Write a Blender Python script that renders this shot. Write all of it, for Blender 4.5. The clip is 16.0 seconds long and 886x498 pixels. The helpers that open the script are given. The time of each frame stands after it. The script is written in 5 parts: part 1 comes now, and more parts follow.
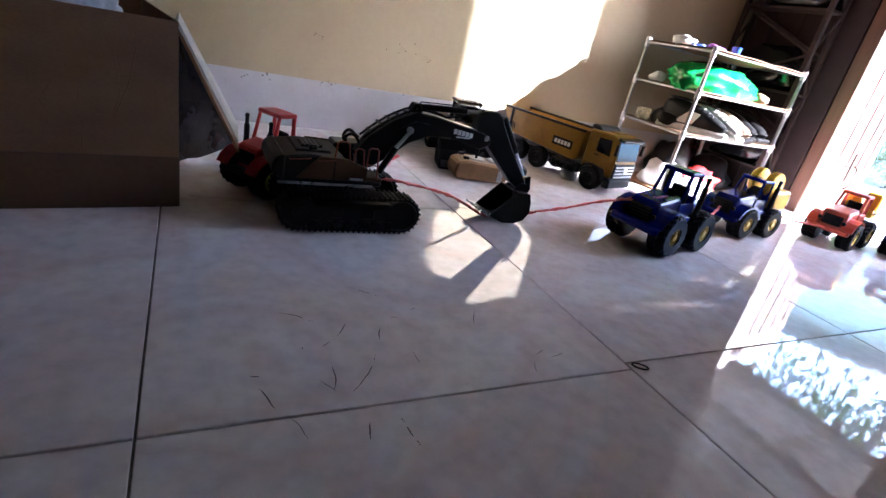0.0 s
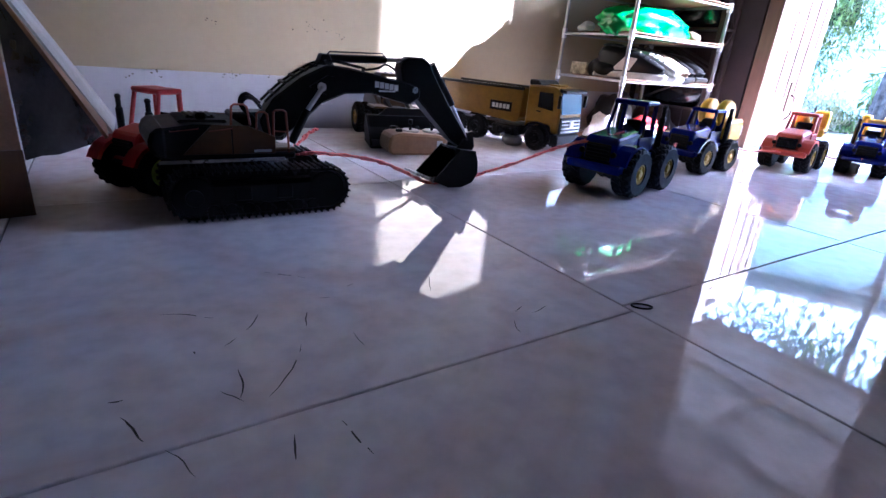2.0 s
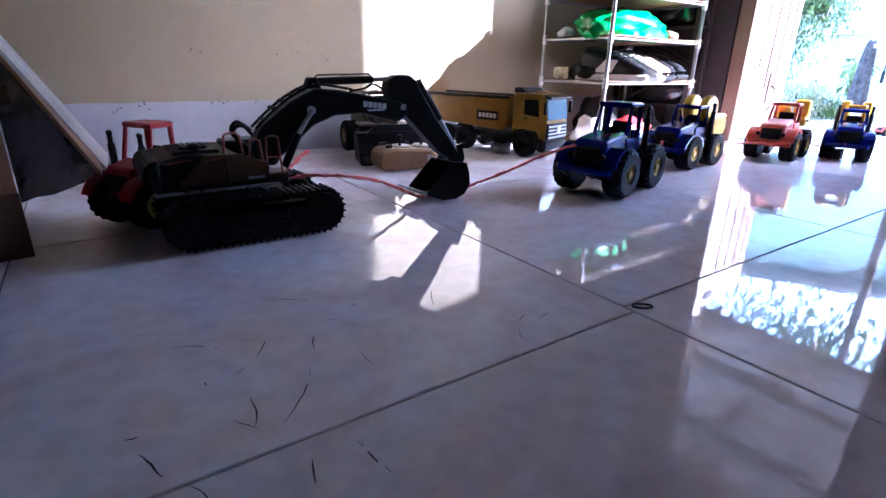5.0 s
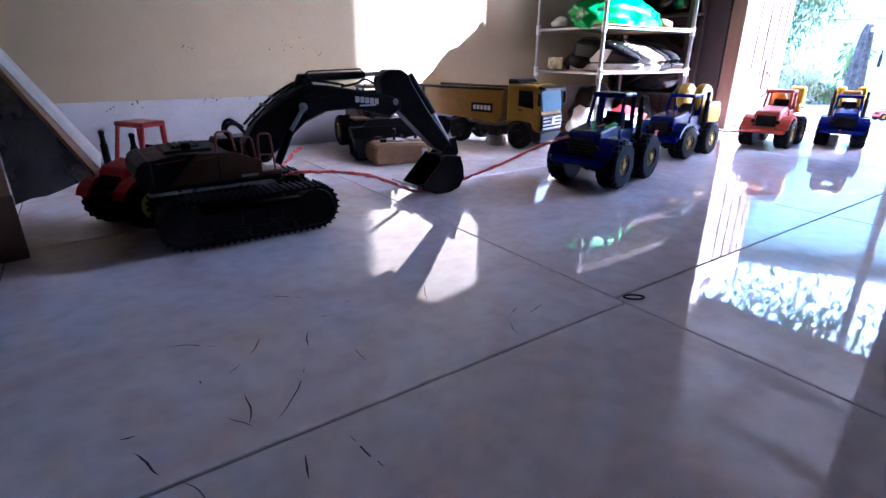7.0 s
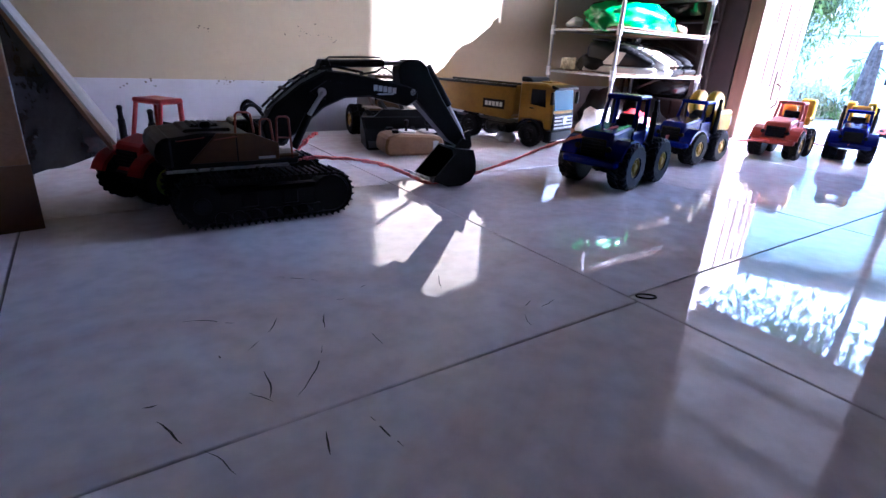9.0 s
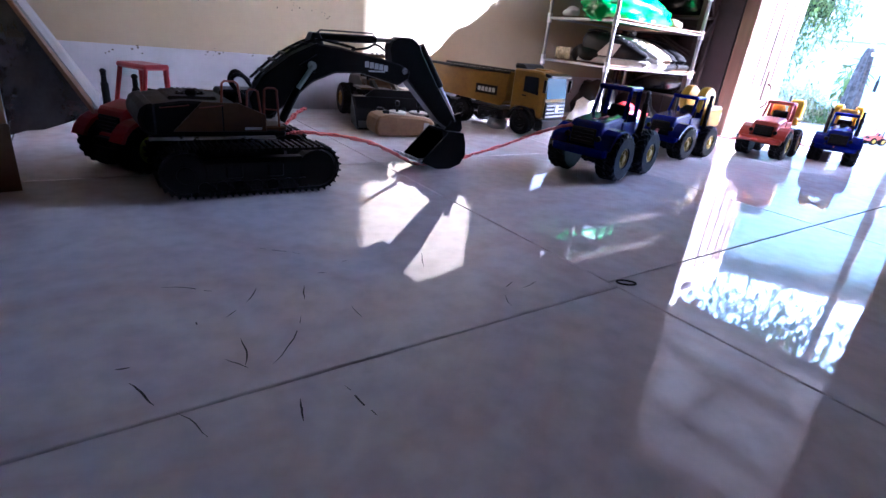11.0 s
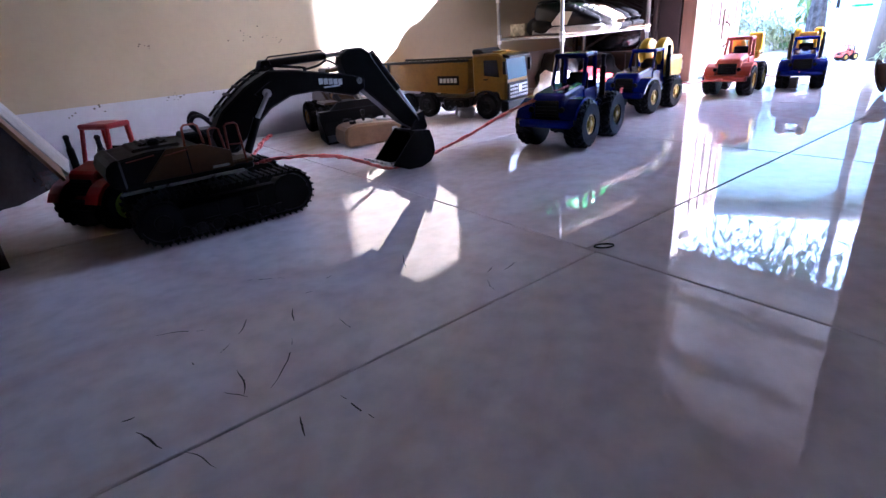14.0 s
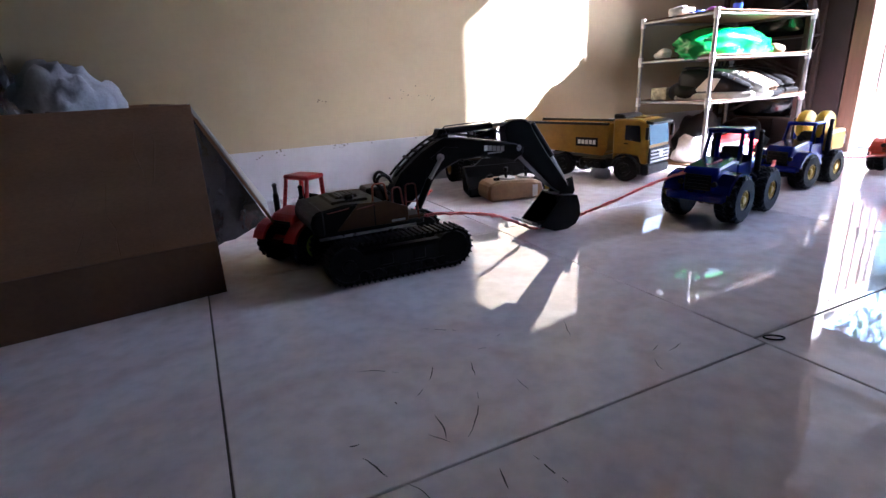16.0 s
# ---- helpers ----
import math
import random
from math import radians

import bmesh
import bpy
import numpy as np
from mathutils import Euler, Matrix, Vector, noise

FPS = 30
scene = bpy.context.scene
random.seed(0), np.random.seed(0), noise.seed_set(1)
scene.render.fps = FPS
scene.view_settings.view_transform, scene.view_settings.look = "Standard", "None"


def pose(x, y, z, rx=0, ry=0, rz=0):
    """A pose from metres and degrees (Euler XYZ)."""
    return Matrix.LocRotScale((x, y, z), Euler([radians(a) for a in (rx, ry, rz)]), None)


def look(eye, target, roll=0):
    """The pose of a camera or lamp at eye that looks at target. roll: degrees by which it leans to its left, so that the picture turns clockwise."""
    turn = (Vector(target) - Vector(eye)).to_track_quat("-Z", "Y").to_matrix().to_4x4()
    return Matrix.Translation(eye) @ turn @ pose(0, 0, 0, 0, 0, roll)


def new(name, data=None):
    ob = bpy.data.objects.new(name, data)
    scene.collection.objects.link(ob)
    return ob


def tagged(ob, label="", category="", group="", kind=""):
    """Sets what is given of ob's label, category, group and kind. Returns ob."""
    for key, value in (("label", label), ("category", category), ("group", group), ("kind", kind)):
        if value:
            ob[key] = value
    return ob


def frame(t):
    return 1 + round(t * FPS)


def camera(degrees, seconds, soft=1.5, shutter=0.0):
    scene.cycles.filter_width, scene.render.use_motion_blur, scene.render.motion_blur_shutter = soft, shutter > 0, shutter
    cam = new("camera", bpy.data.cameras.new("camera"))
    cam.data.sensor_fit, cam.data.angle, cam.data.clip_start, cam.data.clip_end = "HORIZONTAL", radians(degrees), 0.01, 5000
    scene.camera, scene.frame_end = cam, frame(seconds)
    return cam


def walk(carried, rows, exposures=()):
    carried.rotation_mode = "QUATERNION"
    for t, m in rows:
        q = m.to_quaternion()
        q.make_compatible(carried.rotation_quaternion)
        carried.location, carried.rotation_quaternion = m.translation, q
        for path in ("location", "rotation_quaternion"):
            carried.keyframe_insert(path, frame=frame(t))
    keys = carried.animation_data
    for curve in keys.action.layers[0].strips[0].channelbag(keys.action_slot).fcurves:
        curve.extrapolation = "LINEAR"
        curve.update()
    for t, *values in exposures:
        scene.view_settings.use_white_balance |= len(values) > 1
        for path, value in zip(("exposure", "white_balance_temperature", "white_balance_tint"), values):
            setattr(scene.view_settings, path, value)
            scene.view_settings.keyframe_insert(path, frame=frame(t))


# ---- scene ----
cam = camera(82.1, 16.0)

# seconds, eye, target, roll
PATH = [
    (0, (-0.561, -0.394, 0.376), (0.342, 1.213, -0.399), 12.6),
    (0.5, (-0.474, -0.337, 0.304), (0.461, 1.264, -0.448), 11.3),
    (1, (-0.479, -0.29, 0.244), (0.502, 1.293, -0.486), 9.7),
    (1.5, (-0.474, -0.297, 0.247), (0.543, 1.268, -0.472), 7.2),
    (2, (-0.474, -0.305, 0.254), (0.577, 1.238, -0.463), 5.0),
    (2.5, (-0.475, -0.307, 0.255), (0.591, 1.232, -0.445), 3.2),
    (3, (-0.483, -0.304, 0.264), (0.588, 1.241, -0.418), 2.8),
    (3.5, (-0.482, -0.307, 0.264), (0.59, 1.241, -0.41), 2.4),
    (4, (-0.482, -0.306, 0.263), (0.592, 1.242, -0.408), 2.0),
    (6.5, (-0.478, -0.31, 0.259), (0.593, 1.228, -0.44), 0.4),
    (7, (-0.476, -0.313, 0.265), (0.594, 1.222, -0.443), 0.3),
    (7.5, (-0.475, -0.313, 0.26), (0.592, 1.228, -0.438), 0.3),
    (8, (-0.496, -0.304, 0.268), (0.567, 1.238, -0.433), 0.8),
    (8.5, (-0.498, -0.303, 0.261), (0.569, 1.234, -0.447), 2.1),
    (9, (-0.498, -0.306, 0.259), (0.577, 1.219, -0.463), 3.3),
    (11.5, (-0.493, -0.317, 0.248), (0.616, 1.161, -0.516), 6.4),
    (12, (-0.486, -0.33, 0.261), (0.635, 1.149, -0.484), 2.6),
    (12.5, (-0.477, -0.334, 0.264), (0.659, 1.137, -0.475), -0.4),
    (13, (-0.472, -0.342, 0.263), (0.661, 1.127, -0.484), -1.9),
    (13.5, (-0.477, -0.343, 0.26), (0.652, 1.117, -0.51), -2.4),
    (14, (-0.48, -0.339, 0.256), (0.616, 1.141, -0.524), -4.7),
    (14.5, (-0.480, -0.332, 0.247), (0.542, 1.192, -0.549), -8.3),
    (15, (-0.493, -0.330, 0.254), (0.444, 1.265, -0.507), -8.3),
    (15.5, (-0.560, -0.327, 0.301), (0.300, 1.340, -0.394), -6.2),
    (16, (-0.579, -0.329, 0.315), (0.232, 1.396, -0.300), -2.9),
]


walk(cam, [(t, look(*row)) for t, *row in PATH],
     [(0, 5.2, 5500, 20), (1.0, 5.15, 5200, 23), (2.0, 5.1, 4850, 27), (11.0, 5.1, 4900, 29), (13.5, 5.1, 5050, 31), (15.0, 5.1, 5150, 26), (16.0, 5.2, 5350, 22)])

# ---- light: afternoon sun through the open door, blue sky ----
SUN_TO = Vector((0.80, -0.61, 0.60)).normalized()      # towards the sun
world = bpy.data.worlds.new("sky")
scene.world = world
world.use_nodes = True
wn = world.node_tree
sky = wn.nodes.new("ShaderNodeTexSky")
sky.sky_type = "NISHITA"
sky.sun_disc = False
sky.sun_elevation = math.asin(SUN_TO.z)
sky.sun_rotation = math.atan2(SUN_TO.x, SUN_TO.y)
wn.links.new(sky.outputs["Color"], wn.nodes["Background"].inputs["Color"])
wn.nodes["Background"].inputs["Strength"].default_value = 0.15
sun = new("sun", bpy.data.lights.new("sun", "SUN"))
sun.data.energy = 2.2
sun.data.angle = radians(0.5)
sun.data.color = (1.0, 0.95, 0.88)
sun.matrix_world = look(SUN_TO * 20, (0, 0, 0))


# ---- materials ----
def material(name, color, rough=0.6, metal=0.0, second=None, scale=8.0, amount=1.0, grain=120.0, bump=0.0, bump_scale=None,
             coat=0.0, spec=0.5, stretch=(1, 1, 1), grain_amount=0.35, object_random=0.0, rough_vary=0.1, emit=0.0):
    """A surface with two scales of variation in colour, gloss and relief; scales are repeats per metre."""
    m = bpy.data.materials.new(name)
    m.use_nodes = True
    nt = m.node_tree
    b = nt.nodes["Principled BSDF"]
    N, K = nt.nodes.new, nt.links.new
    coord = N("ShaderNodeTexCoord")
    mp = N("ShaderNodeMapping")
    mp.inputs["Scale"].default_value = stretch
    K(coord.outputs["Object"], mp.inputs["Vector"])
    big = N("ShaderNodeTexNoise")
    big.inputs["Scale"].default_value = scale
    big.inputs["Detail"].default_value = 5
    big.inputs["Roughness"].default_value = 0.6
    K(mp.outputs["Vector"], big.inputs["Vector"])
    fine = N("ShaderNodeTexNoise")
    fine.inputs["Scale"].default_value = grain
    fine.inputs["Detail"].default_value = 3
    K(mp.outputs["Vector"], fine.inputs["Vector"])
    second = second or tuple(c * 0.72 for c in color)
    ramp = N("ShaderNodeValToRGB")
    ramp.color_ramp.elements[0].position, ramp.color_ramp.elements[1].position = 0.34, 0.68
    ramp.color_ramp.elements[0].color = (*color, 1)
    ramp.color_ramp.elements[1].color = (*[c + (s - c) * amount for c, s in zip(color, second)], 1)
    K(big.outputs["Fac"], ramp.inputs["Fac"])
    mix = N("ShaderNodeMix")
    mix.data_type, mix.blend_type = "RGBA", "MULTIPLY"
    mix.inputs[0].default_value = grain_amount
    K(ramp.outputs["Color"], mix.inputs[6])
    gray = N("ShaderNodeValToRGB")
    gray.color_ramp.elements[0].position, gray.color_ramp.elements[1].position = 0.3, 0.6
    gray.color_ramp.elements[0].color = (0.6, 0.6, 0.6, 1)
    K(fine.outputs["Fac"], gray.inputs["Fac"])
    K(gray.outputs["Color"], mix.inputs[7])
    last = mix.outputs[2]
    if object_random:
        info = N("ShaderNodeObjectInfo")
        hsv = N("ShaderNodeHueSaturation")
        ma = N("ShaderNodeMapRange")
        ma.inputs["To Min"].default_value, ma.inputs["To Max"].default_value = 1 - object_random, 1 + object_random
        K(info.outputs["Random"], ma.inputs["Value"])
        K(ma.outputs["Result"], hsv.inputs["Value"])
        K(last, hsv.inputs["Color"])
        last = hsv.outputs["Color"]
    K(last, b.inputs["Base Color"])
    rr = N("ShaderNodeMapRange")
    rr.inputs["To Min"].default_value, rr.inputs["To Max"].default_value = max(0.02, rough - rough_vary), min(1, rough + rough_vary)
    K(big.outputs["Fac"], rr.inputs["Value"])
    K(rr.outputs["Result"], b.inputs["Roughness"])
    b.inputs["Metallic"].default_value = metal
    b.inputs["Coat Weight"].default_value = coat
    b.inputs["Specular IOR Level"].default_value = spec
    if bump:
        bp = N("ShaderNodeBump")
        bp.inputs["Strength"].default_value = bump
        bp.inputs["Distance"].default_value = 0.004
        tex = fine
        if bump_scale:
            tex = N("ShaderNodeTexNoise")
            tex.inputs["Scale"].default_value = bump_scale
            tex.inputs["Detail"].default_value = 4
            K(mp.outputs["Vector"], tex.inputs["Vector"])
        K(tex.outputs["Fac"], bp.inputs["Height"])
        K(bp.outputs["Normal"], b.inputs["Normal"])
    if emit:
        b.inputs["Emission Color"].default_value = (*color, 1)
        b.inputs["Emission Strength"].default_value = emit
    return m


def glass_material(name, color, rough=0.03):
    m = bpy.data.materials.new(name)
    m.use_nodes = True
    b = m.node_tree.nodes["Principled BSDF"]
    b.inputs["Base Color"].default_value = (*color, 1)
    b.inputs["Roughness"].default_value = rough
    b.inputs["Transmission Weight"].default_value = 1.0
    b.inputs["IOR"].default_value = 1.45
    return m


def tile_material():
    """Polished cream-white porcelain with soft pinkish and grey veins and a thin film of dirt."""
    m = material("polished_tile", (0.85, 0.82, 0.82), 0.022, second=(0.81, 0.75, 0.74), scale=2.2, grain=40, rough_vary=0.008, object_random=0.03)
    nt = m.node_tree
    b = nt.nodes["Principled BSDF"]
    N, K = nt.nodes.new, nt.links.new
    coord = N("ShaderNodeTexCoord")
    geo = N("ShaderNodeNewGeometry")
    wave = N("ShaderNodeTexNoise")
    wave.inputs["Scale"].default_value, wave.inputs["Detail"].default_value, wave.inputs["Distortion"].default_value = 2.6, 7, 1.6
    K(geo.outputs["Position"], wave.inputs["Vector"])
    ramp = N("ShaderNodeValToRGB")
    e = ramp.color_ramp.elements
    e[0].position, e[0].color = 0.40, (1, 1, 1, 1)
    e[1].position, e[1].color = 0.60, (1, 1, 1, 1)
    mid = ramp.color_ramp.elements.new(0.5)
    mid.color = (0.84, 0.66, 0.62, 1)
    K(wave.outputs["Fac"], ramp.inputs["Fac"])
    mix = N("ShaderNodeMix")
    mix.data_type, mix.blend_type = "RGBA", "MULTIPLY"
    mix.inputs[0].default_value = 0.45
    old = b.inputs["Base Color"].links[0].from_socket
    K(old, mix.inputs[6])
    K(ramp.outputs["Color"], mix.inputs[7])
    K(mix.outputs[2], b.inputs["Base Color"])
    # the glaze is very slightly wavy
    ripple = N("ShaderNodeTexNoise")
    ripple.inputs["Scale"].default_value, ripple.inputs["Detail"].default_value = 55, 3
    K(geo.outputs["Position"], ripple.inputs["Vector"])
    bp = N("ShaderNodeBump")
    bp.inputs["Strength"].default_value, bp.inputs["Distance"].default_value = 0.02, 0.002
    K(ripple.outputs["Fac"], bp.inputs["Height"])
    K(bp.outputs["Normal"], b.inputs["Normal"])
    return m


TILE = tile_material()
GROUT = material("grout", (0.10, 0.085, 0.075), 0.9, grain=300)
WALL = material("cream_wall", (0.37, 0.305, 0.195), 0.75, second=(0.325, 0.262, 0.16), scale=1.6, grain=60, grain_amount=0.08, bump=0.06, bump_scale=70)
DADO = material("white_dado", (0.44, 0.44, 0.475), 0.5, second=(0.38, 0.37, 0.38), scale=5, grain=60, grain_amount=0.08, bump=0.04)
STAIN = material("dirt_stain", (0.16, 0.12, 0.08), 0.9, scale=60)
BACKWALL = material("grey_brown_plaster", (0.20, 0.19, 0.17), 0.85, scale=3)
CEIL = material("white_limewash", (0.50, 0.49, 0.47), 0.85, scale=3)
DOORWOOD = material("pink_painted_door", (0.74, 0.53, 0.45), 0.45, second=(0.64, 0.42, 0.34), scale=6, stretch=(1, 1, 0.1), grain=80)
DARKWOOD = material("brown_wood", (0.16, 0.075, 0.04), 0.5, second=(0.09, 0.04, 0.022), scale=14, stretch=(1, 1, 0.12), grain=90, bump=0.2)
# near-black brown with the shade of door grooves and dark corner put into it
SHADEBROWN = material("shade_brown", (0.022, 0.008, 0.006), 0.8, scale=20)
BLACK = material("black_plastic", (0.007, 0.007, 0.008), 0.42, scale=30, grain=200, bump=0.08, spec=0.16)
BLACKMETAL = material("black_painted_metal", (0.007, 0.007, 0.008), 0.34, scale=20, grain=150, spec=0.15)
RUBBER = material("black_rubber", (0.007, 0.007, 0.008), 0.6, scale=40, grain=200, bump=0.2, spec=0.1)
MUSTARD = material("mustard_paint", (0.27, 0.140, 0.008), 0.35, second=(0.22, 0.11, 0.007), scale=20, grain=120, spec=0.3)
BROWNPANEL = material("brown_panel", (0.085, 0.040, 0.013), 0.35, second=(0.065, 0.031, 0.010), scale=20, spec=0.35)
YELLOW = material("yellow_plastic", (0.80, 0.48, 0.012), 0.35, second=(0.74, 0.42, 0.010), scale=25, grain=150)
NAVY = material("navy_plastic", (0.003, 0.011, 0.18), 0.22, second=(0.003, 0.009, 0.14), scale=25, grain=150, spec=0.25)
ORANGE = material("orange_red_plastic", (0.55, 0.075, 0.035), 0.35, second=(0.48, 0.06, 0.03), scale=25, grain=150)
DULLRED = material("dull_orange_paint", (0.26, 0.055, 0.025), 0.5, scale=25, grain=150)
RED = material("red_plastic", (0.52, 0.03, 0.03), 0.35, second=(0.44, 0.025, 0.025), scale=25, grain=150)
LIME = material("lime_rim", (0.80, 0.86, 0.16), 0.4)
GOLD = material("gold_rim", (0.50, 0.33, 0.05), 0.35, metal=0.3)
BLUETYRE = material("blue_black_tyre", (0.006, 0.009, 0.016), 0.55, scale=40, grain=200, bump=0.15, spec=0.12)
DARKGLASS = material("dark_window", (0.01, 0.012, 0.016), 0.08, scale=20, rough_vary=0.02)
CHROME = material("bare_metal", (0.62, 0.62, 0.63), 0.3, metal=1.0, scale=30)
CARDBOARD = material("cardboard", (0.24, 0.125, 0.06), 0.85, second=(0.19, 0.095, 0.045), scale=5, grain=140, stretch=(1, 1, 3), bump=0.15)
TAPE = material("brown_tape", (0.13, 0.065, 0.028), 0.35, second=(0.10, 0.05, 0.022), scale=12)
PAPERWHITE = material("white_card", (0.60, 0.58, 0.54), 0.8, scale=12)
STRING = material("red_string", (0.85, 0.10, 0.10), 0.45, second=(0.90, 0.28, 0.26), scale=120, grain=400)
TEXTWHITE = material("white_lettering", (0.75, 0.75, 0.75), 0.5)
GREENBAG = material("green_plastic_bag", (0.01, 0.32, 0.06), 0.22, second=(0.01, 0.24, 0.045), scale=14, bump=0.6, bump_scale=18, rough_vary=0.08)
STEEL = material("grey_steel_tube", (0.36, 0.36, 0.37), 0.32, metal=0.6, scale=20)
WHITEPLASTIC = material("white_plastic", (0.72, 0.72, 0.74), 0.4, scale=18)
GROUND = material("dry_pale_earth", (0.38, 0.34, 0.29), 0.95, second=(0.31, 0.27, 0.22), scale=1.2, grain=25, bump=0.5, bump_scale=12)
BLUEWALL = material("pale_blue_wall", (0.42, 0.62, 0.72), 0.8, second=(0.37, 0.56, 0.66), scale=0.7, grain=20)
LEAF = material("green_leaf", (0.07, 0.14, 0.03), 0.5, second=(0.12, 0.17, 0.04), scale=3, spec=0.4)
PALELEAF = material("pale_leaf", (0.22, 0.25, 0.11), 0.55, second=(0.30, 0.28, 0.14), scale=3)
PORCHSHEET = material("weathered_zinc_sheet", (0.42, 0.42, 0.43), 0.55, metal=0.2, second=(0.34, 0.33, 0.33), scale=2.5, grain=40)
PORCHWOOD = material("grey_weathered_wood", (0.17, 0.14, 0.115), 0.8, second=(0.11, 0.09, 0.075), scale=10, stretch=(1, 0.1, 1), grain=90)
BARK = material("grey_bark", (0.11, 0.09, 0.075), 0.95, second=(0.06, 0.05, 0.04), scale=9, stretch=(1, 1, 0.3), grain=60, bump=0.8, bump_scale=30)


# ---- mesh helpers ----
def part(name, bm, mat, parent=None, label="", smooth=False):
    me = bpy.data.meshes.new(name)
    bm.to_mesh(me)
    bm.free()
    me.materials.append(mat)
    if smooth:
        for p in me.polygons:
            p.use_smooth = True
    ob = new(name, me)
    if parent is not None:
        ob.parent = parent
    if label:
        tagged(ob, label)
    return ob


def thing(name, m, label, category, group="", kind=""):
    ob = new(name)
    ob.empty_display_size = 0.02
    ob.matrix_world = m
    return tagged(ob, label, category, group, kind)


def box(x0, x1, y0, y1, z0, z1, bevel=0.0, bm=None, m=None, segments=1):
    own = bmesh.new()
    bmesh.ops.create_cube(own, size=1)
    for v in own.verts:
        v.co = Vector((x0 + (v.co.x + 0.5) * (x1 - x0), y0 + (v.co.y + 0.5) * (y1 - y0), z0 + (v.co.z + 0.5) * (z1 - z0)))
    if bevel:
        bmesh.ops.bevel(own, geom=own.edges[:], offset=bevel, segments=segments, affect="EDGES", profile=0.5)
    return joined(bm, own, m)


def joined(bm, own, m=None):
    if m is not None:
        own.transform(m)
    if bm is None:
        return own
    tmp = bpy.data.meshes.new("t")
    own.to_mesh(tmp)
    own.free()
    bm.from_mesh(tmp)
    bpy.data.meshes.remove(tmp)
    return bm


def cyl(r, h, m=None, n=20, r2=None, bm=None, bevel=0.0):
    """Along z, centred."""
    own = bmesh.new()
    bmesh.ops.create_cone(own, cap_ends=True, segments=n, radius1=r, radius2=r if r2 is None else r2, depth=h)
    if bevel:
        rim = [e for e in own.edges if len(e.link_faces) == 2 and max(len(f.verts) for f in e.link_faces) > 4]
        bmesh.ops.bevel(own, geom=rim, offset=bevel, segments=2, affect="EDGES", profile=0.5)
    return joined(bm, own, m)


def rod(a, b, r, n=8, bm=None, r2=None):
    a, b = Vector(a), Vector(b)
    q = (b - a).to_track_quat("Z", "Y").to_matrix().to_4x4()
    return cyl(r, (b - a).length, Matrix.Translation((a + b) / 2) @ q, n, r2, bm)


def tube(points, r, n=8, bm=None, closed=False):
    """A bent tube through points."""
    own = bmesh.new()
    pts = [Vector(p) for p in points]
    rings = []
    for i, p in enumerate(pts):
        d = (pts[min(i + 1, len(pts) - 1)] - pts[max(i - 1, 0)]).normalized()
        q = d.to_track_quat("Z", "Y").to_matrix()
        rings.append([own.verts.new(p + q @ Vector((math.cos(k * math.tau / n) * r, math.sin(k * math.tau / n) * r, 0))) for k in range(n)])
    for a, b in zip(rings, rings[1:]):
        for k in range(n):
            own.faces.new((a[k], a[(k + 1) % n], b[(k + 1) % n], b[k]))
    own.faces.new(rings[0][::-1])
    own.faces.new(rings[-1])
    return joined(bm, own)


def extruded(profile, y0, y1, bevel=0.0, bm=None, m=None):
    """A closed outline in x, z, drawn out along y."""
    own = bmesh.new()
    f = own.faces.new([own.verts.new((x, y0, z)) for x, z in profile])
    ret = bmesh.ops.extrude_face_region(own, geom=[f])
    bmesh.ops.translate(own, verts=[g for g in ret["geom"] if isinstance(g, bmesh.types.BMVert)], vec=(0, y1 - y0, 0))
    bmesh.ops.recalc_face_normals(own, faces=own.faces[:])
    if bevel:
        bmesh.ops.bevel(own, geom=own.edges[:], offset=bevel, segments=1, affect="EDGES", profile=0.5)
    return joined(bm, own, m)


def lathe(profile, n=24, bm=None, m=None):
    """r, z pairs turned about z."""
    own = bmesh.new()
    rings = [[own.verts.new((r * math.cos(k * math.tau / n), r * math.sin(k * math.tau / n), z)) for k in range(n)] for r, z in profile]
    for a, b in zip(rings, rings[1:]):
        for k in range(n):
            own.faces.new((a[k], a[(k + 1) % n], b[(k + 1) % n], b[k]))
    own.faces.new(rings[0][::-1])
    own.faces.new(rings[-1])
    bmesh.ops.recalc_face_normals(own, faces=own.faces[:])
    return joined(bm, own, m)


def lettering(name, text, size, m, mat, parent):
    cu = bpy.data.curves.new(name, "FONT")
    cu.body, cu.size, cu.extrude = text, size, 0.0004
    cu.align_x, cu.align_y = "CENTER", "CENTER"
    tmp = bpy.data.objects.new("t", cu)
    scene.collection.objects.link(tmp)
    me = bpy.data.meshes.new_from_object(tmp.evaluated_get(bpy.context.evaluated_depsgraph_get()))
    bpy.data.objects.remove(tmp)
    me.materials.clear()
    me.materials.append(mat)
    ob = new(name, me)
    ob.parent = parent
    ob.matrix_local = m
    return ob


def smoothed(points, n=6):
    P, out = [Vector(p) for p in points], []
    for i in range(len(P) - 1):
        p0, p1, p2, p3 = P[max(i - 1, 0)], P[i], P[i + 1], P[min(i + 2, len(P) - 1)]
        for k in range(n):
            u = k / n
            out.append(0.5 * ((2 * p1) + (p2 - p0) * u + (2 * p0 - 5 * p1 + 4 * p2 - p3) * u * u + (3 * p1 - p0 - 3 * p2 + p3) * u ** 3))
    return out + [P[-1]]


SIDE = Matrix.Rotation(radians(90), 4, "X")      # turns a z axis to -y


# ---- the room ----
WALL_Y, WALL_X, DOOR_H = 1.29, 1.64, 1.60
def slab(name, x0, x1, y0, y1, z0, z1, mat, label, category, bevel=0.0):
    ob = part(name, box(x0, x1, y0, y1, z0, z1, bevel), mat)
    return tagged(ob, label, category, kind="structure")


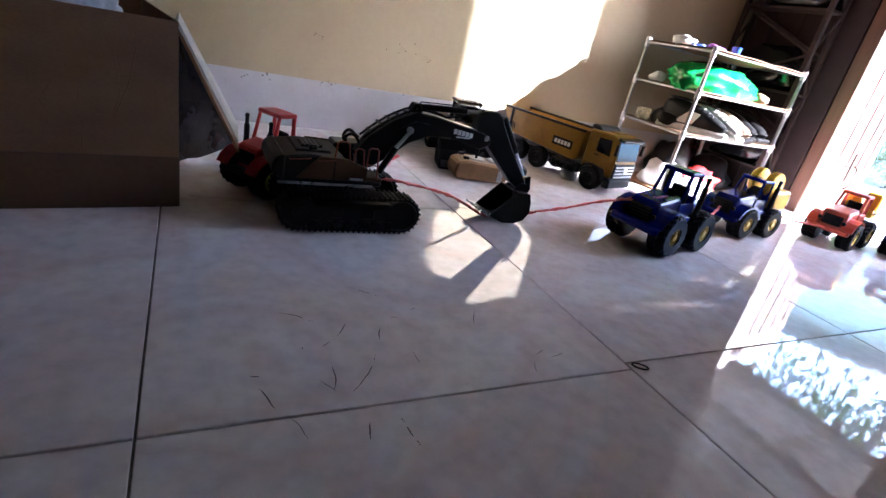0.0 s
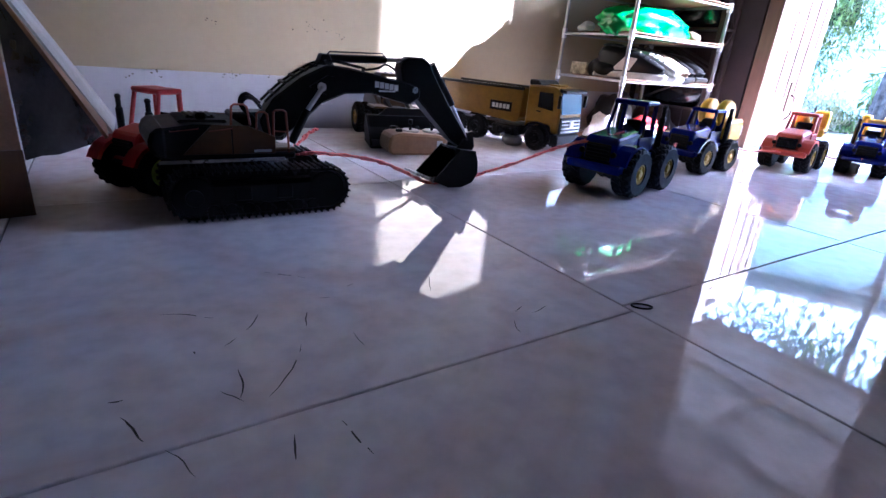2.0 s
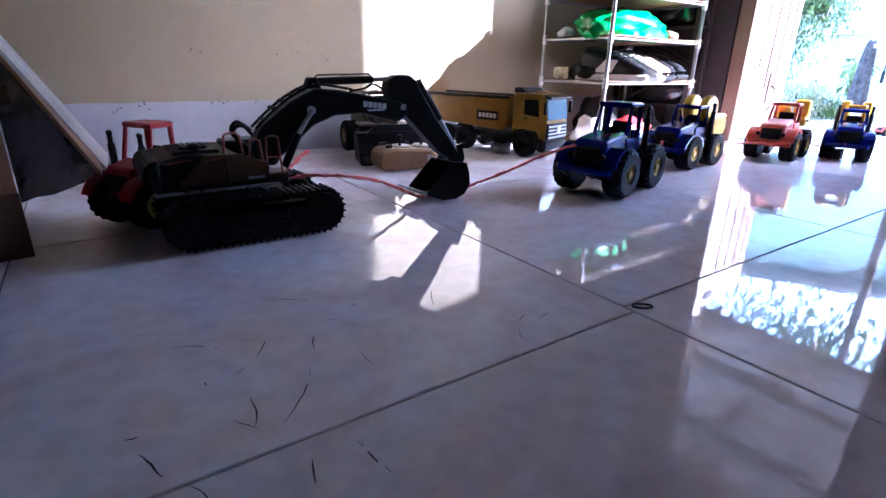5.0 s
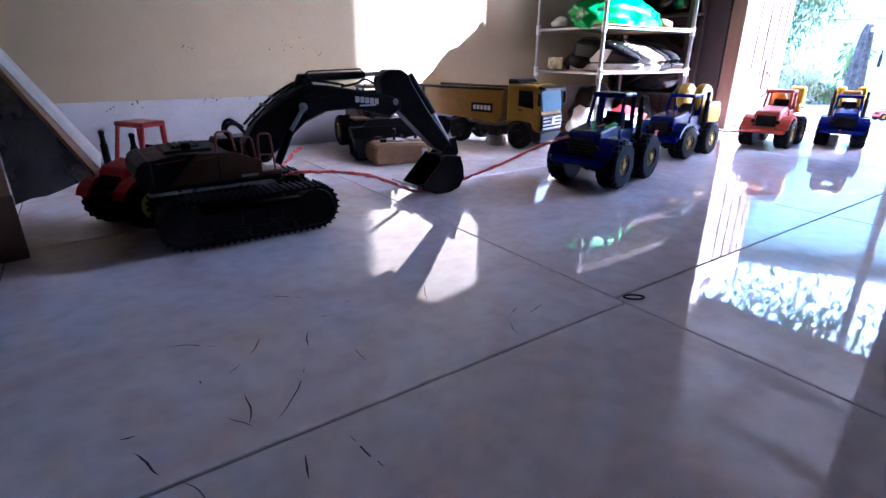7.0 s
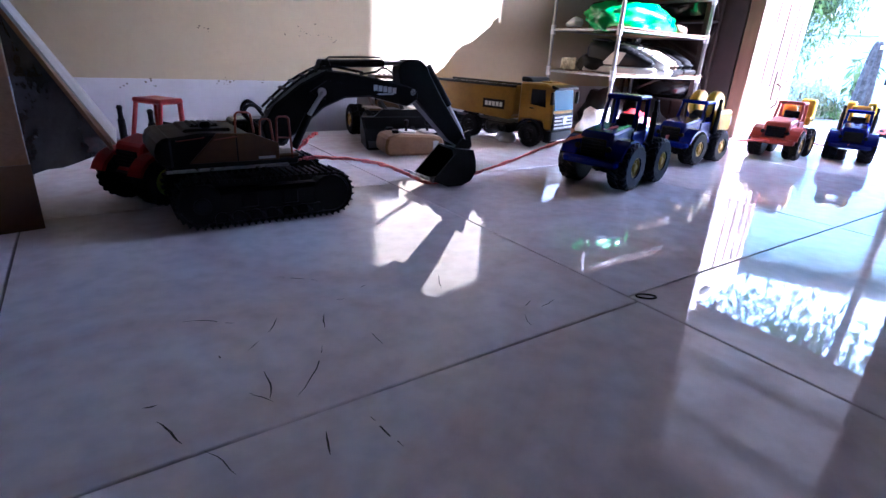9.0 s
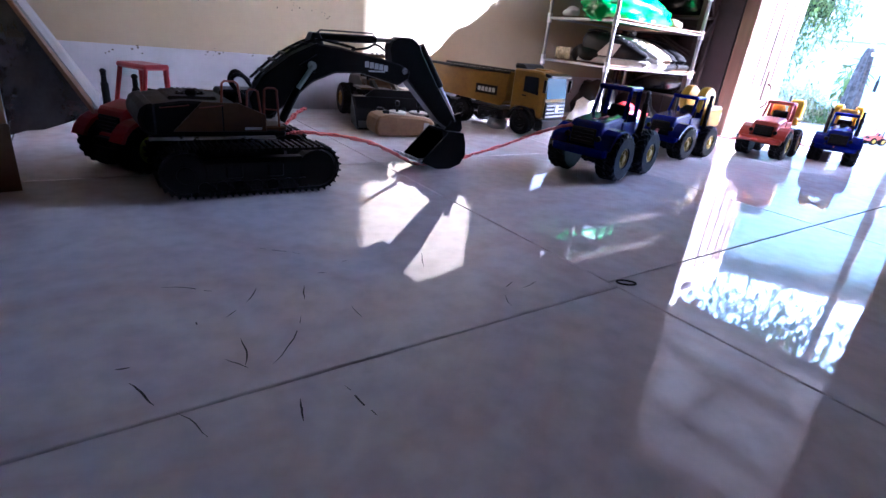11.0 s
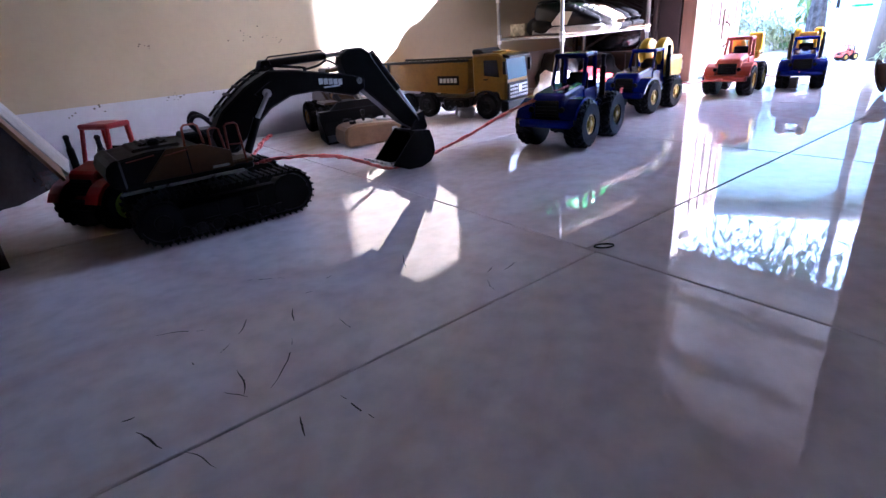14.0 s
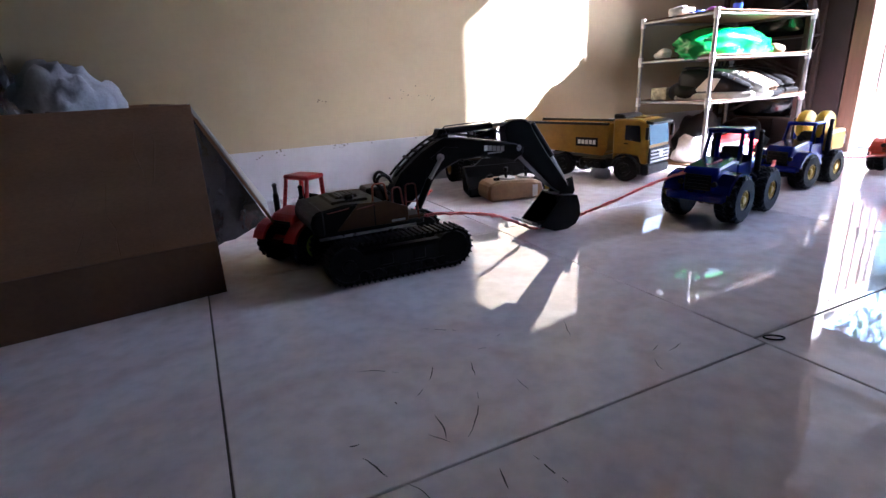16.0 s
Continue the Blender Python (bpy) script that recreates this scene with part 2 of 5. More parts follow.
slab("wall_north", -2.6, WALL_X + 0.12, WALL_Y, WALL_Y + 0.12, 0.152, 2.9, WALL, "cream painted plaster wall with dirt marks", "wall")
slab("dado", -2.6, WALL_X, WALL_Y - 0.004, WALL_Y + 0.12, -0.05, 0.152, DADO, "white painted band along the foot of the wall", "wall")
slab("wall_east", WALL_X, WALL_X + 0.12, 0.80, WALL_Y, -0.05, 2.9, WALL, "cream painted plaster wall beside the door", "wall")
slab("wall_over_door", WALL_X, WALL_X + 0.12, 0.02, 0.80, DOOR_H + 0.06, 2.9, CEIL, "white limewashed wall over the doorway", "wall")
slab("wall_east_south", WALL_X, WALL_X + 0.12, -3.2, 0.02, -0.05, 2.9, CEIL, "white limewashed plaster wall", "wall")
slab("wall_west", -2.72, -2.6, -3.2, WALL_Y + 0.12, -0.05, 2.9, BACKWALL, "plain grey-brown plaster wall", "wall")
slab("wall_south", -2.6, WALL_X, -3.32, -3.2, -0.05, 2.9, BACKWALL, "plain grey-brown plaster wall", "wall")
slab("ceiling", -2.72, WALL_X + 0.12, -3.32, WALL_Y + 0.12, 2.9, 3.0, CEIL, "plain white painted ceiling", "ceiling")
slab("floor", -2.6, WALL_X + 0.2, -3.2, WALL_Y, -0.12, -0.004, GROUT, "dark grout bed under large polished tiles", "floor")
floor_ob = bpy.data.objects["floor"]
# door frame, open leaf and doorstep
frame_ob = thing("door_frame", pose(0, 0, 0), "dark brown wooden frame round the open doorway", "door frame", kind="structure")
part("jamb", box(WALL_X - 0.02, WALL_X + 0.05, 0.745, 0.80, -0.004, DOOR_H + 0.06, 0.004), DARKWOOD, frame_ob)
# dark piece added to hide the sunlit wall end above the half door
part("jamb_cover", box(WALL_X + 0.051, WALL_X + 0.13, 0.765, 0.82, 0.78, DOOR_H + 0.06, 0.003), DARKWOOD, frame_ob)
part("jamb", box(WALL_X - 0.02, WALL_X + 0.05, 0.02, 0.07, -0.004, DOOR_H + 0.06, 0.004), DARKWOOD, frame_ob)
part("lintel", box(WALL_X - 0.02, WALL_X + 0.14, 0.07, 0.745, DOOR_H, DOOR_H + 0.06, 0.004), DARKWOOD, frame_ob)


def door_leaf():
    """A boarded leaf swung wide open; grooves run between its upright boards."""
    leaf = thing("door_leaf", pose(WALL_X + 0.06, 0.755, 0, 0, 0, 3), "pale pink painted wooden half door standing open", "door", kind="structure")
    # the grooves' shade is put into the core's colour
    part("core", box(0, 0.38, 0.012, 0.032, 0.03, 0.76), SHADEBROWN, leaf, "core coloured dark brown for the shade in the grooves")
    for x0, x1 in ((0.0, 0.078), (0.094, 0.164), (0.182, 0.250), (0.266, 0.322), (0.338, 0.38)):
        part("board", box(x0, x1, 0.006, 0.0115, 0.20, 0.62, 0.002), DOORWOOD, leaf)
    part("bottom_rail", box(0, 0.38, 0.005, 0.0115, 0.03, 0.198, 0.002), DOORWOOD, leaf)
    part("top_panel", box(0, 0.38, 0.005, 0.0115, 0.622, 0.76, 0.002), DOORWOOD, leaf)
    part("bracket", box(0.02, 0.10, -0.004, 0.0045, 0.70, 0.73, 0.002), BLACKMETAL, leaf, "dark metal bracket near the top")
    part("latch", box(0.200, 0.222, 0.0, 0.0055, 0.14, 0.26, 0.002), DARKWOOD, leaf, "rusty brown hanging latch plate")
    part("pull", tube([(0.206, -0.006, 0.21), (0.206, -0.022, 0.20), (0.206, -0.024, 0.13), (0.206, -0.006, 0.11)], 0.004), DARKWOOD, leaf)
    for z in (0.28, 0.66):
        part("hinge", box(-0.01, 0.05, 0.0, 0.0055, z - 0.02, z + 0.02, 0.001), DARKWOOD, leaf)


door_leaf()
slab("doorstep", WALL_X + 0.2, WALL_X + 0.55, -0.9, 1.0, -0.28, -0.13, GROUND, "pale cement doorstep outside the door", "step", 0.008)


def porch_roof():
    """Corrugated sheets on purlins and rafters, low over the doorway."""
    t = thing("porch_roof", pose(0, 0, 0), "low corrugated grey sheet metal porch roof on wooden purlins", "roof", kind="structure")
    x0, x1, z0, z1 = WALL_X + 0.12, WALL_X + 2.08, 1.98, 1.71
    bm = bmesh.new()
    n = 150
    cols = []
    for k in range(n + 1):
        y = 0.13 + 2.22 * k / n
        dz = 0.011 * math.sin(y * math.tau / 0.076)
        cols.append([bm.verts.new((x, y, z + dz)) for x, z in ((x0, z0), (x1 + 0.04, z1))])
    for a, b in zip(cols, cols[1:]):
        bm.faces.new((a[0], b[0], b[1], a[1]))
    ret = bmesh.ops.extrude_face_region(bm, geom=bm.faces[:])
    bmesh.ops.translate(bm, verts=[g for g in ret["geom"] if isinstance(g, bmesh.types.BMVert)], vec=(0, 0, 0.002))
    bmesh.ops.recalc_face_normals(bm, faces=bm.faces[:])
    part("roof_sheet", bm, PORCHSHEET, t)
    for k in range(4):
        f = 0.04 + 0.31 * k
        x, z = x0 + (x1 - x0) * f, z0 + (z1 - z0) * f - 0.013
        part("purlin", box(x - 0.02, x + 0.02, 0.13, 2.35, z - 0.035, z, 0.003), PORCHWOOD, t)
    for y in (0.16, 0.85, 1.55, 2.3):
        part("rafter", extruded([(x0, z0 - 0.10), (x1, z1 - 0.10), (x1, z1 - 0.05), (x0, z0 - 0.05)], y - 0.018, y + 0.018, 0.003), PORCHWOOD, t)
    # unseen board, added to keep the sun off the jamb above the half door
    part("side_board", extruded([(2.36, 1.40), (x1, 1.40), (x1, z1 - 0.03), (2.36, 1.85)], 0.114, 0.140, 0.002), PORCHWOOD, t)
    part("porch_post", box(x1 - 0.05, x1 + 0.01, 2.27, 2.33, -0.28, z1 - 0.10, 0.004), PORCHWOOD, t)


porch_roof()

# yard
yard = part("ground", box(-60, 60, -60, 60, -0.40, -0.28), GROUND)
tagged(yard, "dry pale earth yard with patches of dust", "ground", kind="structure")


def far_building():
    b = thing("blue_house", pose(8.6, 2.2, -0.28, 0, 0, -62), "low house with a pale blue painted wall behind the yard", "house")
    part("wall", box(-6.0, 7.0, 0, 0.2, 0, 2.9), BLUEWALL, b)
    part("roof", box(-6.2, 7.2, -0.5, 3.2, 2.9, 3.02, 0.02), STEEL, b, "thin grey sheet metal roof")
    part("plinth", box(-6.0, 7.0, -0.02, -0.002, 0, 0.12), GROUND, b)
    part("ledge", box(-6.0, 7.0, -0.05, -0.003, 1.05, 1.10, 0.006), WHITEPLASTIC, b, "pale horizontal ledge along the wall")
    for x in (-1.3, 1.7):
        w = part("window", box(x - 0.35, x + 0.35, -0.02, -0.002, 1.3, 2.1), DARKGLASS, b)
        part("window_frame", box(x - 0.4, x - 0.35, -0.04, -0.002, 1.25, 2.15), WHITEPLASTIC, w)
        part("window_frame", box(x + 0.35, x + 0.4, -0.04, -0.002, 1.25, 2.15), WHITEPLASTIC, w)
        part("window_frame", box(x - 0.35, x + 0.35, -0.04, -0.002, 2.1, 2.15), WHITEPLASTIC, w)
        part("window_frame", box(x - 0.35, x + 0.35, -0.04, -0.002, 1.25, 1.3), WHITEPLASTIC, w)


far_building()


def leaf_cloud(rng, center, radius, count, size, bm=None):
    """Many small bent leaves scattered through a lumpy volume."""
    bm = bm or bmesh.new()
    lumps = [Vector(center) + Vector([rng.uniform(-1, 1) * r * 0.7 for r in radius]) for _ in range(9)]
    for _ in range(count):
        c = rng.choice(lumps) + Vector([rng.gauss(0, 0.28) * r for r in radius])
        d = Vector((rng.uniform(-1, 1), rng.uniform(-1, 1), rng.uniform(-1.2, 0.4))).normalized()
        s = d.cross(Vector((0, 0, 1))).normalized() * size * rng.uniform(0.12, 0.22)
        ln = size * rng.uniform(0.7, 1.3)
        sag = Vector((0, 0, -0.18 * ln))
        v = [bm.verts.new(p) for p in (c, c + d * ln * 0.5 + s, c + d * ln + sag, c + d * ln * 0.5 - s)]
        bm.faces.new(v)
    return bm


def tree(name, foot, trunk_r, height, lean, crown, crown_r, leaves, leaf_size, mat, label, category, seed):
    rng = random.Random(seed)
    t = thing(name, pose(*foot), label, category)
    top = Vector((lean[0], lean[1], height))
    pts = [top * (k / 6) + Vector((rng.uniform(-1, 1), rng.uniform(-1, 1), 0)) * trunk_r * 0.35 * (k > 0) for k in range(7)]
    bm = bmesh.new()
    for k, (a, b) in enumerate(zip(pts, pts[1:])):
        rod(a, b + (b - a) * 0.05, trunk_r * (1.25 - 0.1 * k) if k else trunk_r * 1.5, 12, bm, trunk_r * (1.15 - 0.1 * k))
    part("trunk", bm, BARK, t, smooth=True)
    if leaves:
        bm = bmesh.new()
        for _ in range(9):
            end = Vector(crown) + Vector([rng.uniform(-0.8, 0.8) * r for r in crown_r])
            start = pts[rng.choice((3, 4, 5))]
            mid = (start + end) / 2 + Vector((0, 0, 0.1 * height * rng.random()))
            tube([start, mid, end], trunk_r * 0.18, 6, bm)
        part("limb", bm, BARK, t)
        part("crown", leaf_cloud(rng, crown, crown_r, leaves, leaf_size), mat, t)
    return t


tree("mango_tree", (6.9, 3.05, -0.28), 0.05, 1.7, (0.1, 0.1), (0.0, -0.05, 1.20), (0.52, 0.50, 0.80), 9000, 0.070, LEAF,
     "leafy green mango tree in the sunny yard", "tree", 3)
tree("leafy_bush", (7.1, 2.75, -0.28), 0.02, 0.3, (0, 0), (0, 0, 0.28), (0.36, 0.36, 0.24), 1300, 0.06, PALELEAF,
     "pale sunlit leafy bush by the blue wall", "bush", 4)
tree("low_bush", (7.4, 2.45, -0.28), 0.015, 0.2, (0, 0), (0, 0, 0.16), (0.28, 0.30, 0.13), 600, 0.06, LEAF,
     "low green bush growing by the blue wall", "bush", 8)
tree("banana_plant", (7.3, 2.25, -0.28), 0.02, 0.5, (0, 0), (0, 0, 0.55), (0.10, 0.10, 0.22), 40, 0.18, LEAF,
     "young banana plant with upright green leaves", "plant", 5)
tree("big_tree", (5.75, 1.14, -0.28), 0.045, 3.6, (0.0, 0.0), (0.8, 1.6, 3.9), (2.2, 2.0, 1.0), 1900, 0.16, LEAF,
     "thick grey-brown tree trunk rising in the yard", "tree", 6)
tree("second_tree", (5.6, 0.86, -0.28), 0.035, 3.4, (0.1, -0.05), (1.0, 0.6, 3.9), (2.0, 1.6, 0.9), 1500, 0.16, LEAF,
     "slim dark tree trunk beside the thick one", "tree", 7)
# added out of view, its leaves meant to break up the sun beam's edge
tree("unseen_tree", (4.60, -1.12, -0.28), 0.04, 1.7, (0, 0), (0, 0.0, 1.90), (0.26, 0.24, 0.62), 2600, 0.12, LEAF,
     "leafy tree added out of view beside the sun-blocking wall", "tree", 13)
# no such tree is in view; added to cast the band of shade on the ground
tree("unseen_shade_tree", (10.2, -2.4, -0.28), 0.12, 3.0, (0.0, 0.0), (0, 0, 2.9), (1.9, 1.0, 0.75), 9000, 0.22, LEAF,
     "broad green tree added out of view to shade the yard", "tree", 12)
tree("weed", (5.6, 1.02, -0.28), 0.01, 0.15, (0, 0), (0, 0, 0.10), (0.07, 0.09, 0.09), 160, 0.06, PALELEAF,
     "sunlit weed at the foot of the tree", "plant", 9)


def yard_umbrella():
    camo = material("camouflage_cloth", (0.008, 0.008, 0.007), 0.9, second=(0.07, 0.065, 0.06), scale=18, grain=40)
    u = thing("yard_umbrella", pose(6.35, 1.86, -0.28), "closed patterned grey yard umbrella hanging on its pole", "umbrella")
    part("pole", rod((0, 0, 0), (0, 0, 1.6), 0.018, 12), STEEL, u)
    part("arm", box(-0.02, 0.02, -0.22, 0.02, 0.80, 0.84, 0.004), STEEL, u)
    bm = bmesh.new()
    n, rings = 28, []
    for k in range(15):
        f = k / 14
        z = 0.22 + 0.66 * f
        r = 0.050 * (1 - f) ** 0.5 + 0.026
        rings.append([bm.verts.new((r * (1 + 0.3 * math.sin(7 * a * math.tau / n + k * 0.15)) * math.cos(a * math.tau / n) * 0.8,
                                    r * (1 + 0.3 * math.sin(7 * a * math.tau / n + k * 0.15)) * math.sin(a * math.tau / n), z + 0.03 * math.sin(7 * a * math.tau / n) * (k == 0))) for a in range(n)])
    for a, b in zip(rings, rings[1:]):
        for k in range(n):
            bm.faces.new((a[k], a[(k + 1) % n], b[(k + 1) % n], b[k]))
    bm.faces.new(rings[0][::-1])
    bm.faces.new(rings[-1])
    part("canopy", bm, camo, u, smooth=True)
    part("base", cyl(0.2, 0.06, Matrix.Translation((0, 0, 0.03)), 24, bevel=0.01), GROUND, u)


yard_umbrella()


def yard_table():
    t = thing("yard_table", pose(7.3, 1.85, -0.28, 0, 0, -62), "thin metal table with a green cloth on top", "table")
    part("tabletop", box(-0.26, 0.26, -0.15, 0.15, 0.44, 0.452), STEEL, t)
    for x in (-0.25, 0.25):
        for y in (-0.14, 0.14):
            part("leg", rod((x, y, 0), (x, y, 0.44), 0.009), STEEL, t)
    cloth = part("green_cloth", box(0.02, 0.2, -0.08, 0.08, 0.453, 0.478, 0.01), GREENBAG)
    cloth.matrix_world = pose(7.3, 1.85, -0.28, 0, 0, -62)
    tagged(cloth, "folded green cloth lying on the metal table", "cloth")
    b = part("bottle", lathe([(0.018, 0.4525), (0.018, 0.57), (0.008, 0.60), (0.008, 0.64)], 12), BLACK)
    b.matrix_world = pose(7.3, 1.85, -0.28, 0, 0, -62) @ pose(-0.12, 0, 0.001)
    tagged(b, "dark bottle standing on the metal table", "bottle")


yard_table()

# blank wall added out of view outside the door; its end trims the sun beam
slab("sun_blocker_wall", 3.3, 3.5, -7.0, -1.135, -0.28, 6.0, WALL, "plain cream wall added out of view to block the sun", "wall")


# ---- wheels and toy lorries ----
def wheel(parent, x, y, r, w, tyre_mat, rim_mat, lugs=18, rim=0.55, name="wheel", hub=True):
    """A fat toy tyre with moulded lugs, and a rim in its outer face; its axle lies along y."""
    s = 1 if y > 0 else -1
    n, bm, rings = lugs * 4, bmesh.new(), []
    rows = [(0.55, -0.5, None), (0.84, -0.5, None), (0.94, -0.44, 3), (1.0, -0.34, 2), (1.0, -0.14, 1), (0.97, -0.02, 0),
            (0.97, 0.02, 2), (1.0, 0.14, 3), (1.0, 0.34, 4), (0.94, 0.44, 5), (0.84, 0.5, None), (rim, 0.5, None), (rim, 0.30, None)]
    for f, z, shift in rows:
        ring = []
        for k in range(n):
            raised = shift is None or (k + shift) % 4 < 2
            rr = r * f * (1.0 if raised else 0.93)
            ring.append(bm.verts.new((rr * math.cos(k * math.tau / n), rr * math.sin(k * math.tau / n), z * w)))
        rings.append(ring)
    for a, b in zip(rings, rings[1:]):
        for k in range(n):
            bm.faces.new((a[k], a[(k + 1) % n], b[(k + 1) % n], b[k]))
    bm.faces.new(rings[0][::-1])
    bm.faces.new(rings[-1])
    bmesh.ops.recalc_face_normals(bm, faces=bm.faces[:])
    m = Matrix.Translation((x, y, r)) @ Matrix.Rotation(radians(-90 * s), 4, "X")
    ob = part(name, bm, tyre_mat, parent)
    ob.matrix_local = m
    rb = lathe([(r * rim, w * 0.28), (r * rim * 0.98, w * 0.44), (r * rim * 0.84, w * 0.46), (r * rim * 0.76, w * 0.34), (r * rim * 0.42, w * 0.34), (r * rim * 0.36, w * 0.48), (r * rim * 0.14, w * 0.49), (r * 0.03, w * 0.49)], 24)
    for k in range(6):
        a = k * math.tau / 6
        rod((r * rim * 0.60 * math.cos(a), r * rim * 0.60 * math.sin(a), w * 0.33), (r * rim * 0.60 * math.cos(a), r * rim * 0.60 * math.sin(a), w * 0.40), r * 0.06, 8, rb)
    part("rim", rb, rim_mat, ob, smooth=False)
    return ob


def toy_lorry(m, label, body, rim_mat, tyre_mat, rear, group="toy lorries in a row", stacks=True, r=0.046, half=0.050, w=0.042, base=0.066, roof=0.19, rim=0.55, nose=1.0, stack_at=(-0.048, 0.047)):
    def nx(x):
        return x if x < 0.03 else 0.03 + (x - 0.03) * nose

    t = thing("toy_lorry", m, label, "toy truck", group)
    part("chassis", box(-0.105, 0.085, -0.026, 0.026, 0.045, 0.062, 0.003), BLACK, t)
    for x in (-base, base):
        for y in (-half, half):
            wheel(t, x, y, r, w, tyre_mat, rim_mat, rim=rim)
        part("axle", rod((x, -half, r), (x, half, r), 0.006), BLACK, t)
    # bonnet with a sloping top, grille and bumper
    part("bonnet", extruded([(0.012, 0.066), (nx(0.104), 0.062), (nx(0.110), 0.098), (nx(0.098), 0.112), (0.012, 0.124)], -0.036, 0.036, 0.004), body, t)
    g = part("grille", box(nx(0.1075), nx(0.1075) + 0.005, -0.027, 0.027, 0.068, 0.100, 0.002), BLACK, t)
    for k in range(4):
        part("slat", box(nx(0.1075) + 0.005, nx(0.1075) + 0.007, -0.024, 0.024, 0.072 + k * 0.007, 0.075 + k * 0.007), BLACK, g)
    part("bumper", extruded([(nx(0.096), 0.046), (nx(0.124), 0.048), (nx(0.126), 0.064), (nx(0.098), 0.068)], -0.060, 0.060, 0.004), body, t)
    for s in (-1, 1):
        part("headlight", cyl(0.006, 0.004, Matrix.Translation((nx(0.108) + 0.003, s * 0.034, 0.082)) @ Matrix.Rotation(radians(90), 4, "Y"), 12), BLACKMETAL, t)
        arch = [(base + 0.056 * math.cos(a), r + 0.054 * math.sin(a)) for a in [radians(d) for d in range(18, 163, 18)]]
        arch += [(base + 0.049 * math.cos(a), r + 0.047 * math.sin(a)) for a in [radians(d) for d in range(162, 17, -18)]]
        part("mudguard", extruded(arch, s * 0.034 - 0.0 if s > 0 else -0.066, 0.066 if s > 0 else -0.034), body, t)
        part("step", box(-0.03, 0.022, s * 0.036 - 0.012, s * 0.036 + 0.012, 0.070, 0.082, 0.002), body, t)
    # open cab of posts and roof
    cabm = bmesh.new()
    for s in (-1, 1):
        rod((0.020, s * 0.036, 0.118), (0.006, s * 0.033, roof - 0.006), 0.0042, 8, cabm)
        rod((-0.036, s * 0.036, 0.080), (-0.036, s * 0.033, roof - 0.006), 0.0050, 8, cabm)
        box(-0.038, 0.022, s * 0.036 - 0.003, s * 0.036 + 0.003, 0.08, 0.112, 0.002, bm=cabm)
    box(-0.042, 0.012, -0.038, 0.038, roof - 0.010, roof, 0.003, bm=cabm)
    box(-0.041, -0.036, -0.034, 0.034, 0.08, 0.125, 0.001, bm=cabm)
    part("cab", cabm, body, t)
    part("dashboard", box(0.004, 0.018, -0.03, 0.03, 0.105, 0.120, 0.003), BLACK, t)
    st = part("seat", extruded([(-0.034, 0.085), (-0.004, 0.085), (-0.004, 0.100), (-0.022, 0.104), (-0.028, 0.142), (-0.036, 0.142)], -0.022, 0.022, 0.003), BLACK, t)
    part("steering_wheel", lathe([(0.012, -0.0015), (0.014, 0), (0.012, 0.0015), (0.010, 0)], 16, m=Matrix.Translation((-0.002, 0, 0.124)) @ Matrix.Rotation(radians(-50), 4, "Y")), BLACK, t)
    if stacks:
        for s in (-1, 1):
            part("exhaust_pipe", lathe([(0.0065, 0.082), (0.0065, 0.150), (0.0045, 0.153), (0.0045, 0.168), (0.006, 0.172), (0.003, 0.176)], 12, m=Matrix.Translation((stack_at[0], s * stack_at[1], 0))), BLACK, t)
    rear(t)
    return t


def flat_deck(mat):
    def build(t):
        part("deck", extruded([(-0.115, 0.070), (-0.045, 0.070), (-0.045, 0.090), (-0.115, 0.086)], -0.058, 0.058, 0.004), mat, t)
        part("tail_block", box(-0.105, -0.05, -0.028, 0.028, 0.087, 0.112, 0.006), mat, t)
        part("tow_bar", rod((-0.115, 0, 0.072), (-0.145, 0, 0.066), 0.005), BLACK, t)
    return build


def mixer(t):
    part("deck", box(-0.125, -0.045, -0.055, 0.055, 0.070, 0.084, 0.004), NAVY, t)
    for y in (-0.024, 0.024):
        part("drum_disc", lathe([(0.012, -0.012), (0.037, -0.011), (0.040, -0.006), (0.040, 0.006), (0.037, 0.011), (0.012, 0.012)], 28, m=Matrix.Translation((-0.062, y, 0.156)) @ SIDE), YELLOW, t)
    part("hopper", extruded([(-0.135, 0.086), (-0.06, 0.086), (-0.052, 0.140), (-0.135, 0.146)], -0.050, 0.050, 0.006), YELLOW, t)
    part("warning_sign", extruded([(-0.010, -0.008), (0.010, -0.008), (0, 0.009)], -0.052, -0.0505, m=Matrix.Translation((-0.075, -0.001, 0.128))), ORANGE, t)
    part("tail_rail", box(-0.142, -0.136, -0.048, 0.048, 0.10, 0.128, 0.002), PAPERWHITE, t)


def loader_arm(t):
    part("deck", box(-0.125, -0.045, -0.055, 0.055, 0.070, 0.082, 0.004), BLACK, t)
    part("swivel", cyl(0.022, 0.02, Matrix.Translation((-0.07, 0, 0.092)), 20), BLACK, t)
    part("arm_base", extruded([(-0.10, 0.10), (-0.05, 0.10), (-0.05, 0.122), (-0.062, 0.128), (-0.07, 0.176), (-0.084, 0.182), (-0.092, 0.176), (-0.098, 0.13)], 0.008, 0.05, 0.004), YELLOW, t)
    part("counterweight", lathe([(0.004, 0.10), (0.026, 0.10), (0.027, 0.14), (0.020, 0.158), (0.010, 0.165), (0.002, 0.166)], 20, m=Matrix.Translation((-0.07, -0.022, 0))), YELLOW, t, smooth=True)
    for k in range(3):
        part("printed_bar", box(-0.094 + k * 0.012, -0.086 + k * 0.012, 0.0502, 0.051, 0.112, 0.120), BLACK, t)


